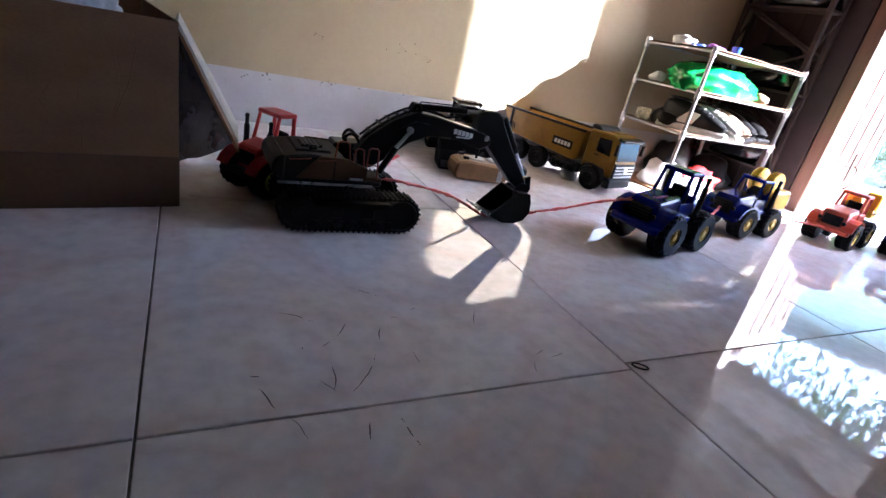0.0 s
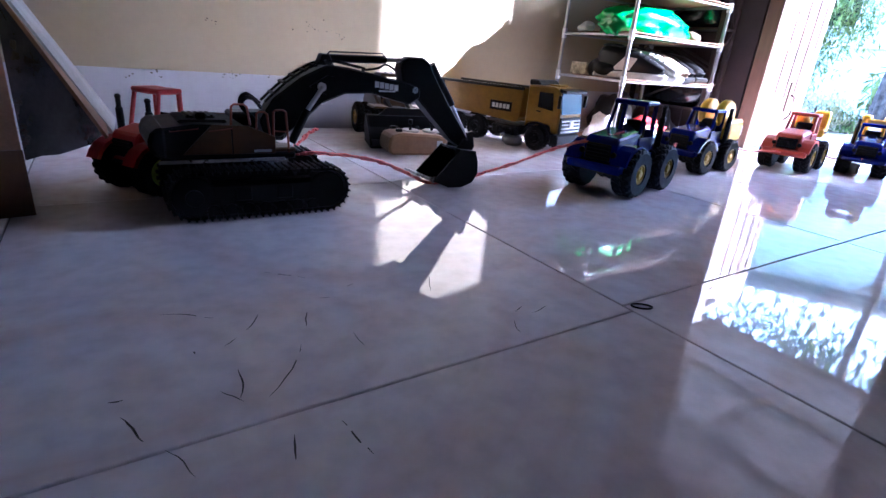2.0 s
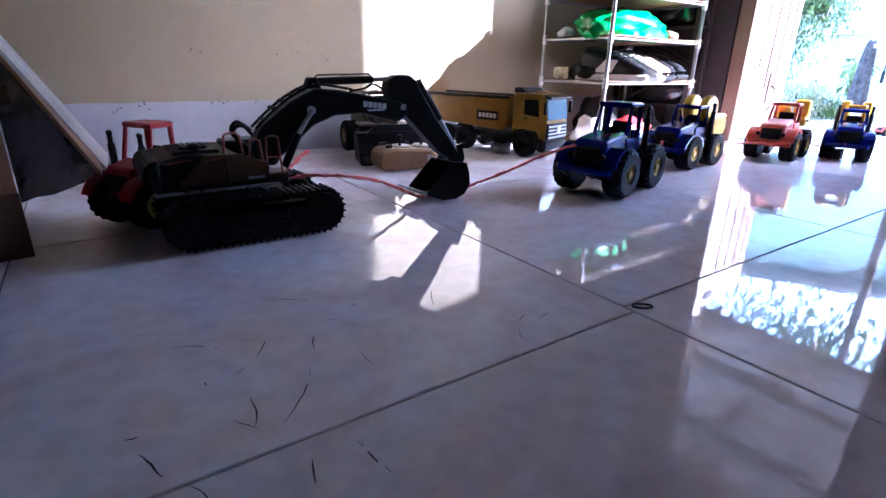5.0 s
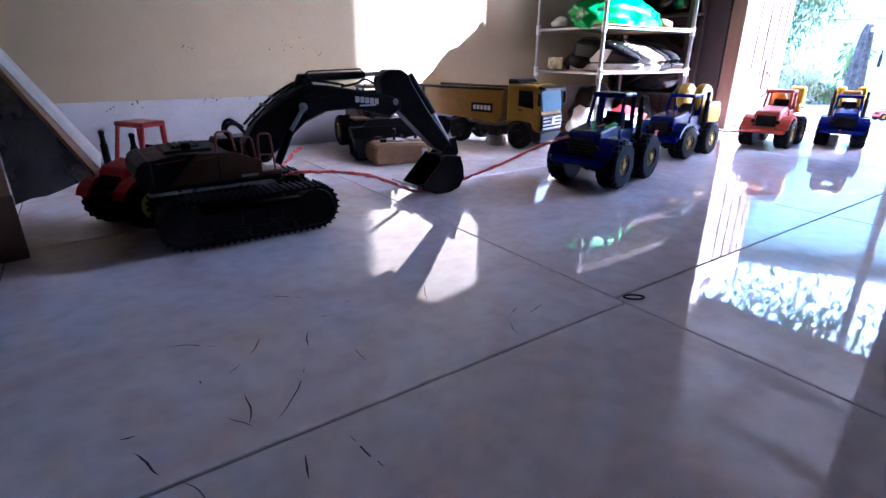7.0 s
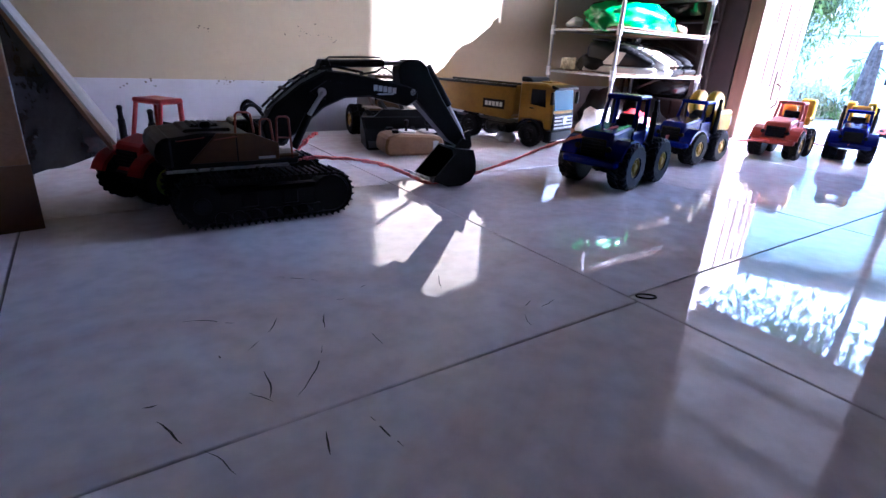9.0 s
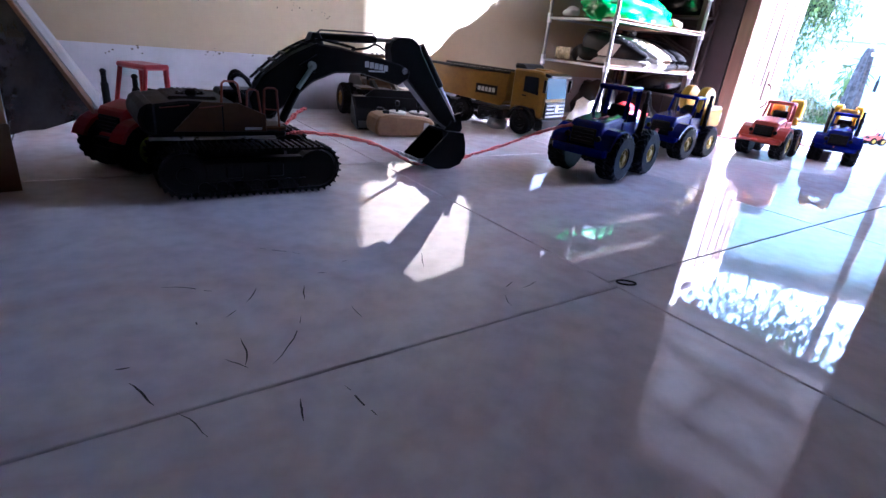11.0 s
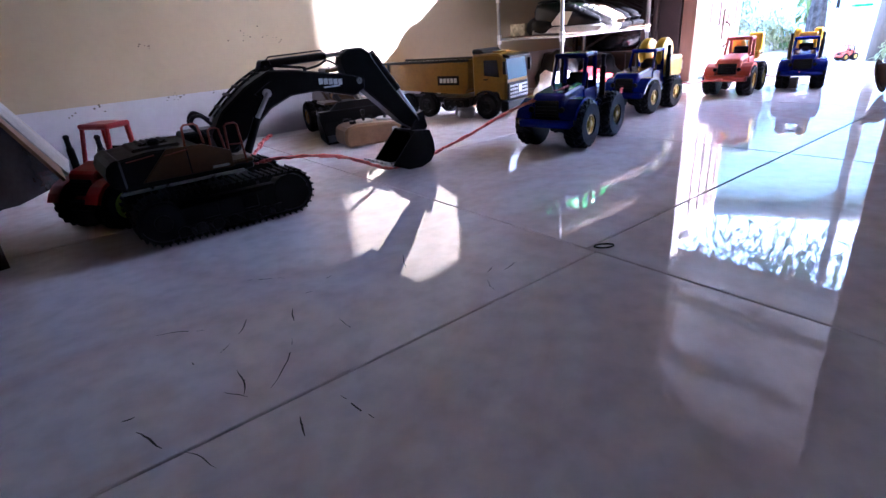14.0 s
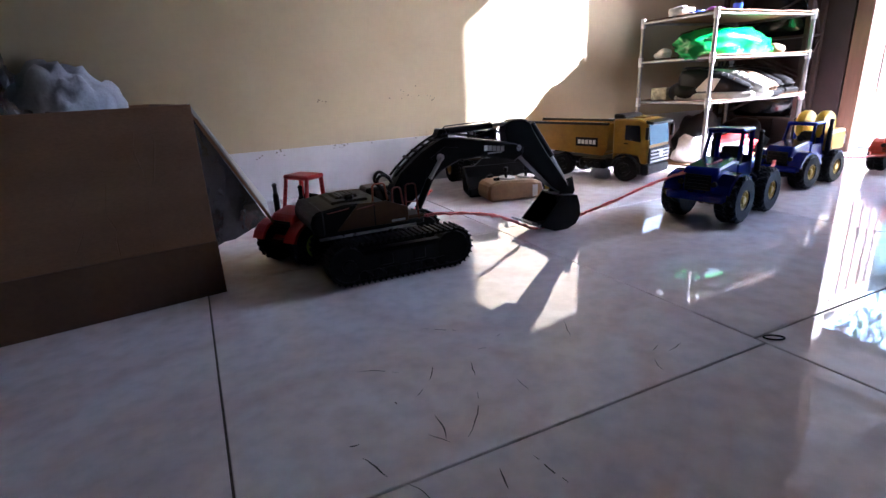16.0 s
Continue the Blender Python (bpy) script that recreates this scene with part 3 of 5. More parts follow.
def tail_blocks(t):
    part("deck", box(-0.115, -0.045, -0.05, 0.05, 0.070, 0.082, 0.004), BLACK, t)
    for s in (-1, 1):
        part("yellow_arm", extruded([(-0.095, 0.085), (-0.062, 0.085), (-0.05, 0.15), (-0.052, 0.186), (-0.07, 0.192), (-0.08, 0.165), (-0.095, 0.13)], s * 0.03 - 0.014, s * 0.03 + 0.014, 0.005), YELLOW, t)
    part("yellow_tray", box(-0.055, -0.042, -0.03, 0.03, 0.16, 0.178, 0.004), YELLOW, t)


toy_lorry(pose(0.497, 0.436, 0, 0, 0, 192) @ Matrix.Scale(1.06, 4), "shiny navy blue toy tractor lorry with gold rims on the tiles", NAVY, GOLD, BLUETYRE, flat_deck(NAVY), r=0.049, half=0.056, rim=0.42, roof=0.182)
toy_lorry(pose(0.948, 0.534, 0, 0, 0, 184), "navy blue toy lorry carrying a bright yellow drum mixer", NAVY, GOLD, RUBBER, mixer, rim=0.45, roof=0.170)
toy_lorry(pose(1.370, 0.460, 0, 0, 0, 190), "orange-red toy lorry with a yellow arm behind its cab", ORANGE, GOLD, RUBBER, loader_arm, stacks=False, roof=0.172)
toy_lorry(pose(1.575, 0.338, 0, 0, 0, 198) @ Matrix.Scale(0.94, 4), "dark blue toy lorry with yellow blocks on its back", NAVY, PAPERWHITE, RUBBER, tail_blocks, roof=0.165)
toy_lorry(pose(-0.408, 0.672, 0, 0, 0, 212) @ Matrix.Scale(0.86, 4), "red toy lorry with black exhaust stacks and lime rims", RED, LIME, BLUETYRE, flat_deck(RED), base=0.042, nose=0.42, stack_at=(0.036, 0.041))
toy_lorry(pose(5.78, 1.37, -0.28, 0, 0, 150) @ Matrix.Scale(0.75, 4), "orange toy lorry standing on the ground in the yard", ORANGE, GOLD, RUBBER, flat_deck(ORANGE))
white_block = part("paper_block", box(1.512, 1.532, 0.325, 0.352, 0.0, 0.034, 0.002), PAPERWHITE)
tagged(white_block, "small white paper block standing on the floor", "block")


# ---- mustard dump truck ----
def dump_truck():
    t = thing("dump_truck", pose(0.632, 1.025, 0, 0, 0, -75) @ Matrix.Diagonal((1.0, 0.84, 0.94, 1)), "mustard yellow model dump truck with black chassis and grille", "model truck")
    r = 0.040
    for x in (0.165, -0.065, -0.158):
        for y in (-0.068, 0.068):
            wheel(t, x, y, r, 0.034, RUBBER, BLACKMETAL, 22, 0.6)
        part("axle", rod((x, -0.07, r), (x, 0.07, r), 0.007), BLACK, t)
    part("chassis", box(-0.215, 0.225, -0.04, 0.04, 0.045, 0.066, 0.003), BLACK, t)
    # cab
    cab = part("cab", extruded([(0.118, 0.062), (0.130, 0.086), (0.205, 0.086), (0.212, 0.062), (0.232, 0.060), (0.236, 0.115), (0.228, 0.190), (0.205, 0.201), (0.118, 0.201)], -0.078, 0.078, 0.005), MUSTARD, t)
    part("windscreen", extruded([(0.2345, 0.122), (0.2385, 0.122), (0.2315, 0.184), (0.2275, 0.184)], -0.068, 0.068), DARKGLASS, cab)
    part("sun_visor", extruded([(0.222, 0.186), (0.246, 0.184), (0.246, 0.192), (0.222, 0.198)], -0.074, 0.074, 0.002), BLACK, cab)
    part("roof_fairing", extruded([(0.112, 0.200), (0.155, 0.202), (0.140, 0.216), (0.112, 0.216)], -0.066, 0.066, 0.004), BLACK, cab)
    part("roof_hatch", box(0.165, 0.200, -0.03, 0.03, 0.2012, 0.206, 0.002), MUSTARD, cab)
    for s in (-1, 1):
        part("side_window", extruded([(0.160, 0.136), (0.212, 0.130), (0.206, 0.182), (0.160, 0.182)], s * 0.0785 - 0.001, s * 0.0785 + 0.001), DARKGLASS, cab)
        part("door_handle", box(0.158, 0.172, s * 0.080 - 0.001, s * 0.080 + 0.001, 0.122, 0.126), BLACK, cab)
        part("mirror", box(0.232, 0.242, s * 0.090 - 0.006, s * 0.090 + 0.006, 0.14, 0.178, 0.002), BLACK, cab)
        arch = [(0.165 + 0.053 * math.cos(a), 0.04 + 0.051 * math.sin(a)) for a in [radians(d) for d in range(5, 176, 17)]]
        arch += [(0.165 + 0.046 * math.cos(a), 0.04 + 0.044 * math.sin(a)) for a in [radians(d) for d in range(175, 4, -17)]]
        part("mudguard", extruded(arch, 0.045 if s > 0 else -0.085, 0.085 if s > 0 else -0.045), BLACK, t)
        part("headlight", box(0.232, 0.238, s * 0.058 - 0.013, s * 0.058 + 0.013, 0.038, 0.054, 0.002), CHROME, t)
        part("fuel_tank", box(-0.005, 0.095, s * 0.056 - 0.02, s * 0.056 + 0.02, 0.034, 0.066, 0.006), BLACK, t)
        for x in (0.02, 0.045, 0.07):
            part("air_tank", cyl(0.010, 0.02, Matrix.Translation((x, s * 0.08, 0.046)) @ SIDE, 12), BLACK, t)
    g = part("grille", box(0.234, 0.240, -0.07, 0.07, 0.062, 0.112, 0.002), BLACKMETAL, t)
    for row in range(4):
        for k in range(9):
            part("grille_stud", box(0.240, 0.243, -0.062 + k * 0.0145, -0.054 + k * 0.0145, 0.066 + row * 0.011, 0.071 + row * 0.011), CHROME, g)
    part("badge_disc", cyl(0.011, 0.004, Matrix.Translation((0.244, 0, 0.092)) @ Matrix.Rotation(radians(90), 4, "Y"), 20), CHROME, g)
    part("bumper", box(0.212, 0.240, -0.078, 0.078, 0.026, 0.058, 0.005), BLACK, t)
    # tipping body: open tray with sloping front, ribs and hatched tail
    outer = [(-0.262, 0.180), (-0.232, 0.094), (0.085, 0.078), (0.100, 0.096), (0.105, 0.182)]
    bed = part("tipper_body", extruded(outer, -0.080, -0.074, 0.002), MUSTARD, t)
    part("side_board", extruded(outer, 0.074, 0.080, 0.002), MUSTARD, bed)
    part("bed_floor", extruded([(-0.236, 0.096), (0.086, 0.080), (0.086, 0.086), (-0.236, 0.102)], -0.074, 0.074), MUSTARD, bed)
    part("headboard", extruded([(0.088, 0.086), (0.098, 0.096), (0.105, 0.186), (0.097, 0.186)], -0.074, 0.074), MUSTARD, bed)
    part("tailgate", extruded([(-0.240, 0.100), (-0.232, 0.100), (-0.258, 0.176), (-0.266, 0.176)], -0.074, 0.074), MUSTARD, bed)
    for s in (-1, 1):
        part("top_rail", box(-0.262, 0.105, s * 0.080 - 0.006, s * 0.080 + 0.006, 0.180, 0.189, 0.002), BLACKMETAL, bed)
        part("name_plate", box(-0.015, 0.068, s * 0.0815 - 0.0008, s * 0.0815 + 0.0008, 0.108, 0.138), BLACK, bed)
        for k in range(5):
            part("letter_bar", box(-0.006 + k * 0.014, 0.004 + k * 0.014, s * 0.083 - 0.0006, s * 0.083 + 0.0006, 0.116, 0.130), TEXTWHITE, bed)
        for k in range(7):
            part("hazard_stripe", extruded([(-0.246 + k * 0.008, 0.112), (-0.242 + k * 0.008, 0.112), (-0.248 + k * 0.008, 0.134), (-0.252 + k * 0.008, 0.134)], s * 0.0812 - 0.0006, s * 0.0812 + 0.0006), BLACK, bed)
        part("gate_hook", box(-0.226, -0.216, s * 0.083 - 0.003, s * 0.083 + 0.003, 0.09, 0.186, 0.002), BLACK, bed)
    part("tow_block", box(-0.245, -0.215, -0.06, 0.06, 0.052, 0.066, 0.002), BLACK, t)


dump_truck()


# ---- wheel loader ----
def wheel_loader():
    t = thing("wheel_loader", pose(0.250, 1.070, 0, 0, 0, -98), "dark model wheel loader with a wide black bucket", "model loader")
    r = 0.047
    for x in (0.035, -0.125):
        for y in (-0.066, 0.066):
            wheel(t, x, y, r, 0.045, RUBBER, MUSTARD, 22, 0.5)
        part("axle", rod((x, -0.06, r), (x, 0.06, r), 0.008), BLACK, t)
    part("rear_body", extruded([(-0.185, 0.06), (-0.03, 0.055), (-0.03, 0.10), (-0.08, 0.125), (-0.175, 0.118), (-0.188, 0.10)], -0.045, 0.045, 0.005), BROWNPANEL, t)
    part("front_frame", box(-0.03, 0.075, -0.028, 0.028, 0.05, 0.095, 0.005), BLACK, t)
    cab = part("cab", box(-0.075, -0.015, -0.040, 0.040, 0.10, 0.118, 0.003), BROWNPANEL, t)
    for x in (-0.073, -0.017):
        for y in (-0.038, 0.038):
            part("cab_post", rod((x, y, 0.115), (x * 0.95, y * 0.95, 0.178), 0.004, 8), BLACK, cab)
    part("cab_glass", box(-0.071, -0.019, -0.036, 0.036, 0.118, 0.172, 0.004), DARKGLASS, cab)
    part("cab_roof", box(-0.080, -0.008, -0.044, 0.044, 0.176, 0.186, 0.004), BROWNPANEL, cab)
    for y in (-0.03, -0.015, 0.0, 0.015, 0.03):
        part("roof_light", box(-0.012, -0.006, y - 0.004, y + 0.004, 0.186, 0.192), CHROME, cab)
    for s in (-1, 1):
        part("lift_arm", extruded([(-0.005, 0.108), (0.010, 0.118), (0.080, 0.085), (0.112, 0.035), (0.100, 0.030), (0.070, 0.068)], s * 0.032 - 0.006, s * 0.032 + 0.006, 0.001), BLACK, t)
        part("mudguard", box(0.0, 0.075, s * 0.066 - 0.022, s * 0.066 + 0.022, 0.096, 0.102, 0.002), BROWNPANEL, t)
    part("air_intake", rod((-0.11, 0.03, 0.12), (-0.11, 0.03, 0.152), 0.006), BLACK, t)
    part("exhaust_pipe", rod((-0.11, -0.03, 0.12), (-0.11, -0.03, 0.155), 0.006), CHROME, t)
    prof = [(0.098, 0.085), (0.090, 0.05), (0.100, 0.012), (0.150, 0.003), (0.158, 0.003), (0.157, 0.008), (0.106, 0.018), (0.097, 0.05), (0.104, 0.082)]
    b = part("bucket", extruded(prof, -0.118, 0.118), BLACKMETAL, t)
    for s in (-1, 1):
        part("bucket_cheek", extruded([(0.100, 0.084), (0.092, 0.05), (0.102, 0.014), (0.155, 0.004), (0.130, 0.05)], s * 0.118 - 0.003, s * 0.118 + 0.003), BLACKMETAL, b)
    part("spill_guard", extruded([(-0.085, 0.0), (0.085, 0.0), (0.060, 0.020), (-0.060, 0.020)], -0.003, 0.003, m=Matrix.Translation((0.1, 0, 0.083)) @ Matrix.Rotation(radians(90), 4, "Z")), BLACKMETAL, b)


wheel_loader()


# ---- remote control and small things on the floor ----
def remote_control():
    tan = material("tan_plastic", (0.30, 0.17, 0.075), 0.4, second=(0.25, 0.13, 0.055), scale=20)
    t = thing("remote_control", pose(0.208, 0.872, 0, 0, 0, -10), "tan model remote control with two sticks lying on the floor", "remote control")
    part("housing", extruded([(-0.078, 0.002), (0.070, 0.002), (0.082, 0.020), (0.074, 0.048), (0.04, 0.054), (-0.05, 0.058), (-0.080, 0.050), (-0.086, 0.02)], -0.045, 0.045, 0.006), tan, t)
    for x in (-0.015, 0.045):
        g = part("gimbal", lathe([(0.010, 0.0), (0.024, 0.0), (0.026, 0.003), (0.020, 0.006), (0.008, 0.003)], 24, m=Matrix.Translation((x, 0.0, 0.056))), PAPERWHITE, t, smooth=True)
        part("stick", lathe([(0.004, 0.058), (0.003, 0.074), (0.006, 0.076), (0.006, 0.086), (0.003, 0.088)], 10, m=Matrix.Translation((x, 0.0, 0))), BLACK, g)
    part("side_grip", box(0.045, 0.060, -0.0465, -0.0452, 0.008, 0.040), PAPERWHITE, t)
    part("switch", box(-0.062, -0.045, -0.03, -0.02, 0.058, 0.066, 0.002), BLACK, t)
    part("switch", box(-0.062, -0.045, 0.02, 0.03, 0.058, 0.066, 0.002), BLACK, t)


remote_control()
bat = thing("battery_pack", pose(0.372, 0.925, 0, 0, 0, -20), "black and yellow battery pack lying on the floor", "battery")
part("case", box(-0.035, 0.035, -0.025, 0.025, 0.012, 0.034, 0.003), BLACK, bat)
part("yellow_label", box(-0.036, 0.036, -0.026, 0.026, 0.0, 0.0115, 0.002), YELLOW, bat)


def lump(name, center, size, mat, label, category, seed, rough=0.25, flat=True, n=3):
    """A crumpled soft thing resting on what is under it."""
    rng = Vector((seed * 7.1, seed * 3.3, seed * 1.7))
    bm = bmesh.new()
    bmesh.ops.create_icosphere(bm, subdivisions=n, radius=1)
    for v in bm.verts:
        d = v.co.normalized()
        k = 1 + rough * noise.noise(d * 1.6 + rng) + rough * 0.5 * abs(noise.noise(d * 4.5 + rng)) * 1.5
        if n > 3:
            k += rough * 0.45 * (0.45 - abs(noise.noise(d * 7.0 + rng * 0.7))) + rough * 0.18 * noise.noise(d * 15.0 + rng)
        v.co = Vector((d.x * size[0] * k, d.y * size[1] * k, d.z * size[2] * k))
    if flat:
        low = -size[2] * 0.62
        for v in bm.verts:
            v.co.z = max(v.co.z, low)
        bmesh.ops.translate(bm, verts=bm.verts[:], vec=(0, 0, -low))
    ob = part(name, bm, mat, smooth=True)
    ob.matrix_world = pose(*center)
    return tagged(ob, label, category)


lump("plastic_scrap", (0.640, 0.985, 0), (0.030, 0.022, 0.022), WHITEPLASTIC, "crumpled white plastic scrap under the dump truck", "scrap", 2, 0.5)
lump("grey_ball", (0.610, 0.945, 0), (0.030, 0.026, 0.020), DADO, "grey soft lump lying under the dump truck", "ball", 3, 0.15)


# ---- excavator ----
def excavator():
    t = thing("excavator", pose(-0.29, 0.552, 0, 0, 0, 1), "black and brown model excavator with its bucket resting on the tiles", "model excavator")
    under = part("undercarriage", box(-0.07, 0.07, -0.055, 0.055, 0.03, 0.066, 0.006, m=Matrix.Rotation(radians(-7), 4, "Z")), BLACK, t)
    turn = Matrix.Translation((0.004, -0.016, 0)) @ Matrix.Rotation(radians(-2), 4, "Z")
    pb = box(-0.0045, 0.0045, -0.021, 0.021, -0.005, -0.001)
    box(-0.0012, 0.0012, -0.021, 0.021, -0.002, 0.0028, bm=pb)
    pad_mesh = bpy.data.meshes.new("track_pad")
    pb.to_mesh(pad_mesh)
    pb.free()
    pad_mesh.materials.append(BLACKMETAL)
    for s in (-1, 1):
        # belt with raised grousers
        bm = bmesh.new()
        path, L, rr = [], 0.096, 0.0345
        step = 0.0098
        flat_n = int(2 * L / step)
        for k in range(flat_n):
            path.append((L - 2 * L * k / flat_n, 2 * rr, 0))
        arc_n = int(math.pi * rr / step)
        for k in range(arc_n):
            a = math.pi * k / arc_n
            path.append((-L - rr * math.sin(a), rr + rr * math.cos(a), a))
        for k in range(flat_n):
            path.append((-L + 2 * L * k / flat_n, 0.0, math.pi))
        for k in range(arc_n):
            a = math.pi * k / arc_n
            path.append((L + rr * math.sin(a), rr - rr * math.cos(a), math.pi + a))
        tr = part("track", box(-0.095, 0.095, s * 0.068 - 0.014, s * 0.068 + 0.014, 0.018, 0.056, 0.006, m=turn), BLACK, t, "black metal crawler track")
        bm.free()
        for x, z, a in path:
            pad = new("track_pad", pad_mesh)
            pad.parent = tr
            pad.matrix_local = turn @ Matrix.Translation((x, s * 0.068, z + 0.0047)) @ Matrix.Rotation(-a, 4, "Y")
        part("sprocket", cyl(0.030, 0.030, turn @ Matrix.Translation((-0.096, s * 0.068, 0.0365)) @ SIDE, 20, bevel=0.003), BLACKMETAL, tr)
        part("idler", cyl(0.030, 0.030, turn @ Matrix.Translation((0.096, s * 0.068, 0.0365)) @ SIDE, 20, bevel=0.003), BLACKMETAL, tr)
        part("hub_cap", cyl(0.012, 0.044, turn @ Matrix.Translation((-0.096, s * 0.068, 0.0365)) @ SIDE, 16, bevel=0.002), BLACK, tr)
        for k in range(7):
            part("roller", cyl(0.009, 0.034, turn @ Matrix.Translation((-0.072 + k * 0.024, s * 0.068, 0.016)) @ SIDE, 12), BLACKMETAL, tr)
        for x in (-0.03, 0.03):
            part("side_bracket", box(x - 0.012, x + 0.012, s * 0.083 - 0.002, s * 0.083 + 0.002, 0.028, 0.048, 0.002, m=turn), BLACKMETAL, tr)
    part("slew_ring", cyl(0.05, 0.014, Matrix.Translation((0, 0, 0.072)), 32), BLACKMETAL, t)
    # upper structure
    up = part("upper_structure", extruded([(-0.155, 0.092), (-0.145, 0.082), (0.060, 0.080), (0.062, 0.094), (-0.02, 0.098), (-0.02, 0.148), (-0.100, 0.152), (-0.148, 0.144), (-0.160, 0.120)], -0.066, 0.066, 0.004), BLACK, t)
    # a low, short deck
    up.matrix_local = Matrix.Translation((0.06, 0, 0.08)) @ Matrix.Diagonal((0.89, 1, 0.74, 1)) @ Matrix.Translation((-0.06, 0, -0.08))
    part("counterweight", extruded([(-0.140, 0.086), (-0.160, 0.092), (-0.168, 0.116), (-0.160, 0.142), (-0.140, 0.148)], -0.070, 0.070, 0.006), BLACK, up)
    for s in (-1, 1):
        part("side_panel", extruded([(-0.120, 0.096), (0.024, 0.094), (0.024, 0.128), (-0.020, 0.150), (-0.075, 0.152)], s * 0.0685 - 0.002, s * 0.0685 + 0.002, 0.001), BROWNPANEL, up)
        part("light_strip", box(-0.155, 0.040, s * 0.067 - 0.003, s * 0.067 + 0.003, 0.079, 0.085, 0.001), CHROME, up)
        part("panel_seam", box(-0.047, -0.045, s * 0.0710 - 0.0006, s * 0.0710 + 0.0006, 0.096, 0.148), BLACK, up)
        part("printed_bar", box(-0.012, 0.016, s * 0.0712 - 0.0006, s * 0.0712 + 0.0006, 0.098, 0.103), CHROME, up)
        for x0, x1 in ((-0.135, -0.095), (-0.080, -0.045)):
            part("grab_rail", tube([(x0, s * 0.062, 0.140), (x0, s * 0.0725, 0.1405), (x1, s * 0.0725, 0.1455), (x1, s * 0.062, 0.145)], 0.0011, 6), DULLRED, up)
    part("engine_cover", box(-0.120, -0.045, -0.045, 0.045, 0.148, 0.156, 0.004), BLACK, up)
    part("engine_vent", box(-0.105, -0.06, -0.026, 0.026, 0.156, 0.160, 0.003), BLACKMETAL, up)
    for k in range(5):
        part("vent_slat", box(-0.103 + k * 0.009, -0.099 + k * 0.009, -0.022, 0.022, 0.160, 0.162), BLACK, up)
    part("beacon", box(-0.096, -0.078, -0.058, -0.040, 0.158, 0.172, 0.004), BLACK, up)
    for s, x0, x1, z0, z1 in ((-1, -0.045, -0.018, 0.150, 0.190), (-1, -0.006, 0.014, 0.128, 0.176), (-1, 0.022, 0.046, 0.094, 0.180)):
        y = s * 0.064
        part("handrail", tube([(x0, y, z0), (x0 + 0.002, y, z1 - 0.004), (x0 + 0.006, y, z1), (x1 - 0.006, y, z1), (x1 - 0.001, y, z1 - 0.004), (x1 + 0.003, y, z0)], 0.0019, 8), DULLRED, up, "orange-red handrail")
    part("handrail_bar", rod((0.024, -0.064, 0.138), (0.048, -0.064, 0.136), 0.0016), DULLRED, up)
    part("step_deck", box(0.0, 0.062, -0.066, -0.022, 0.094, 0.104, 0.003), BROWNPANEL, up)
    # cab on the far side
    cab = part("cab", extruded([(-0.025, 0.098), (0.070, 0.098), (0.074, 0.112), (0.062, 0.156), (0.050, 0.161), (-0.025, 0.160)], 0.018, 0.066, 0.004), BLACKMETAL, up)
    part("cab_window", extruded([(-0.015, 0.118), (0.064, 0.116), (0.056, 0.152), (-0.015, 0.152)], 0.0665, 0.068), DARKGLASS, cab)
    part("cab_window", extruded([(-0.015, 0.118), (0.064, 0.116), (0.056, 0.152), (-0.015, 0.152)], 0.0162, 0.0176), DARKGLASS, cab)
    blue = material("blue_lamp", (0.02, 0.05, 0.9), 0.4, emit=1.5)
    part("indicator_lamp", cyl(0.003, 0.003, Matrix.Translation((0.050, 0.014, 0.128)) @ SIDE, 10), blue, cab, "small blue indicator light")
    # boom: bent box beam
    boom = part("boom", extruded([(0.026, 0.108), (0.020, 0.132), (0.042, 0.166), (0.088, 0.200), (0.132, 0.221), (0.172, 0.218), (0.290, 0.198), (0.312, 0.188), (0.312, 0.172), (0.290, 0.160), (0.215, 0.178), (0.165, 0.176), (0.125, 0.160), (0.082, 0.124), (0.052, 0.104)], -0.017, 0.017, 0.003), BLACKMETAL, t)
    for s in (-1, 1):
        part("boom_plate", extruded([(0.100, 0.186), (0.130, 0.204), (0.160, 0.201), (0.152, 0.184), (0.128, 0.174)], s * 0.0180 - 0.0012, s * 0.0180 + 0.0012), BLACK, boom)
        part("boom_pin", cyl(0.007, 0.006, Matrix.Translation((0.120, s * 0.021, 0.186)) @ SIDE, 14), CHROME, boom)
        for k in range(5):
            part("letter_bar", box(0.218 + k * 0.0095, 0.2255 + k * 0.0095, s * 0.0176 - 0.0005, s * 0.0176 + 0.0005, 0.1885 - k * 0.0012, 0.1985 - k * 0.0012), TEXTWHITE, boom)
        part("sub_bar", box(0.226, 0.258, s * 0.0176 - 0.0005, s * 0.0176 + 0.0005, 0.1815, 0.1840), TEXTWHITE, boom)
        cy = part("lift_cylinder", rod((0.066, s * 0.026, 0.098), (0.094, s * 0.026, 0.150), 0.0065, 12), BLACKMETAL, boom)
        part("lift_piston", rod((0.094, s * 0.026, 0.150), (0.120, s * 0.026, 0.186), 0.0038, 10), CHROME, cy)
        part("hose", tube(smoothed([(0.030, s * 0.012, 0.160), (0.062, s * 0.012, 0.188), (0.098, s * 0.012, 0.212), (0.134, s * 0.012, 0.226), (0.178, s * 0.012, 0.222), (0.20, s * 0.012, 0.218)]), 0.0022, 6), RUBBER, boom)
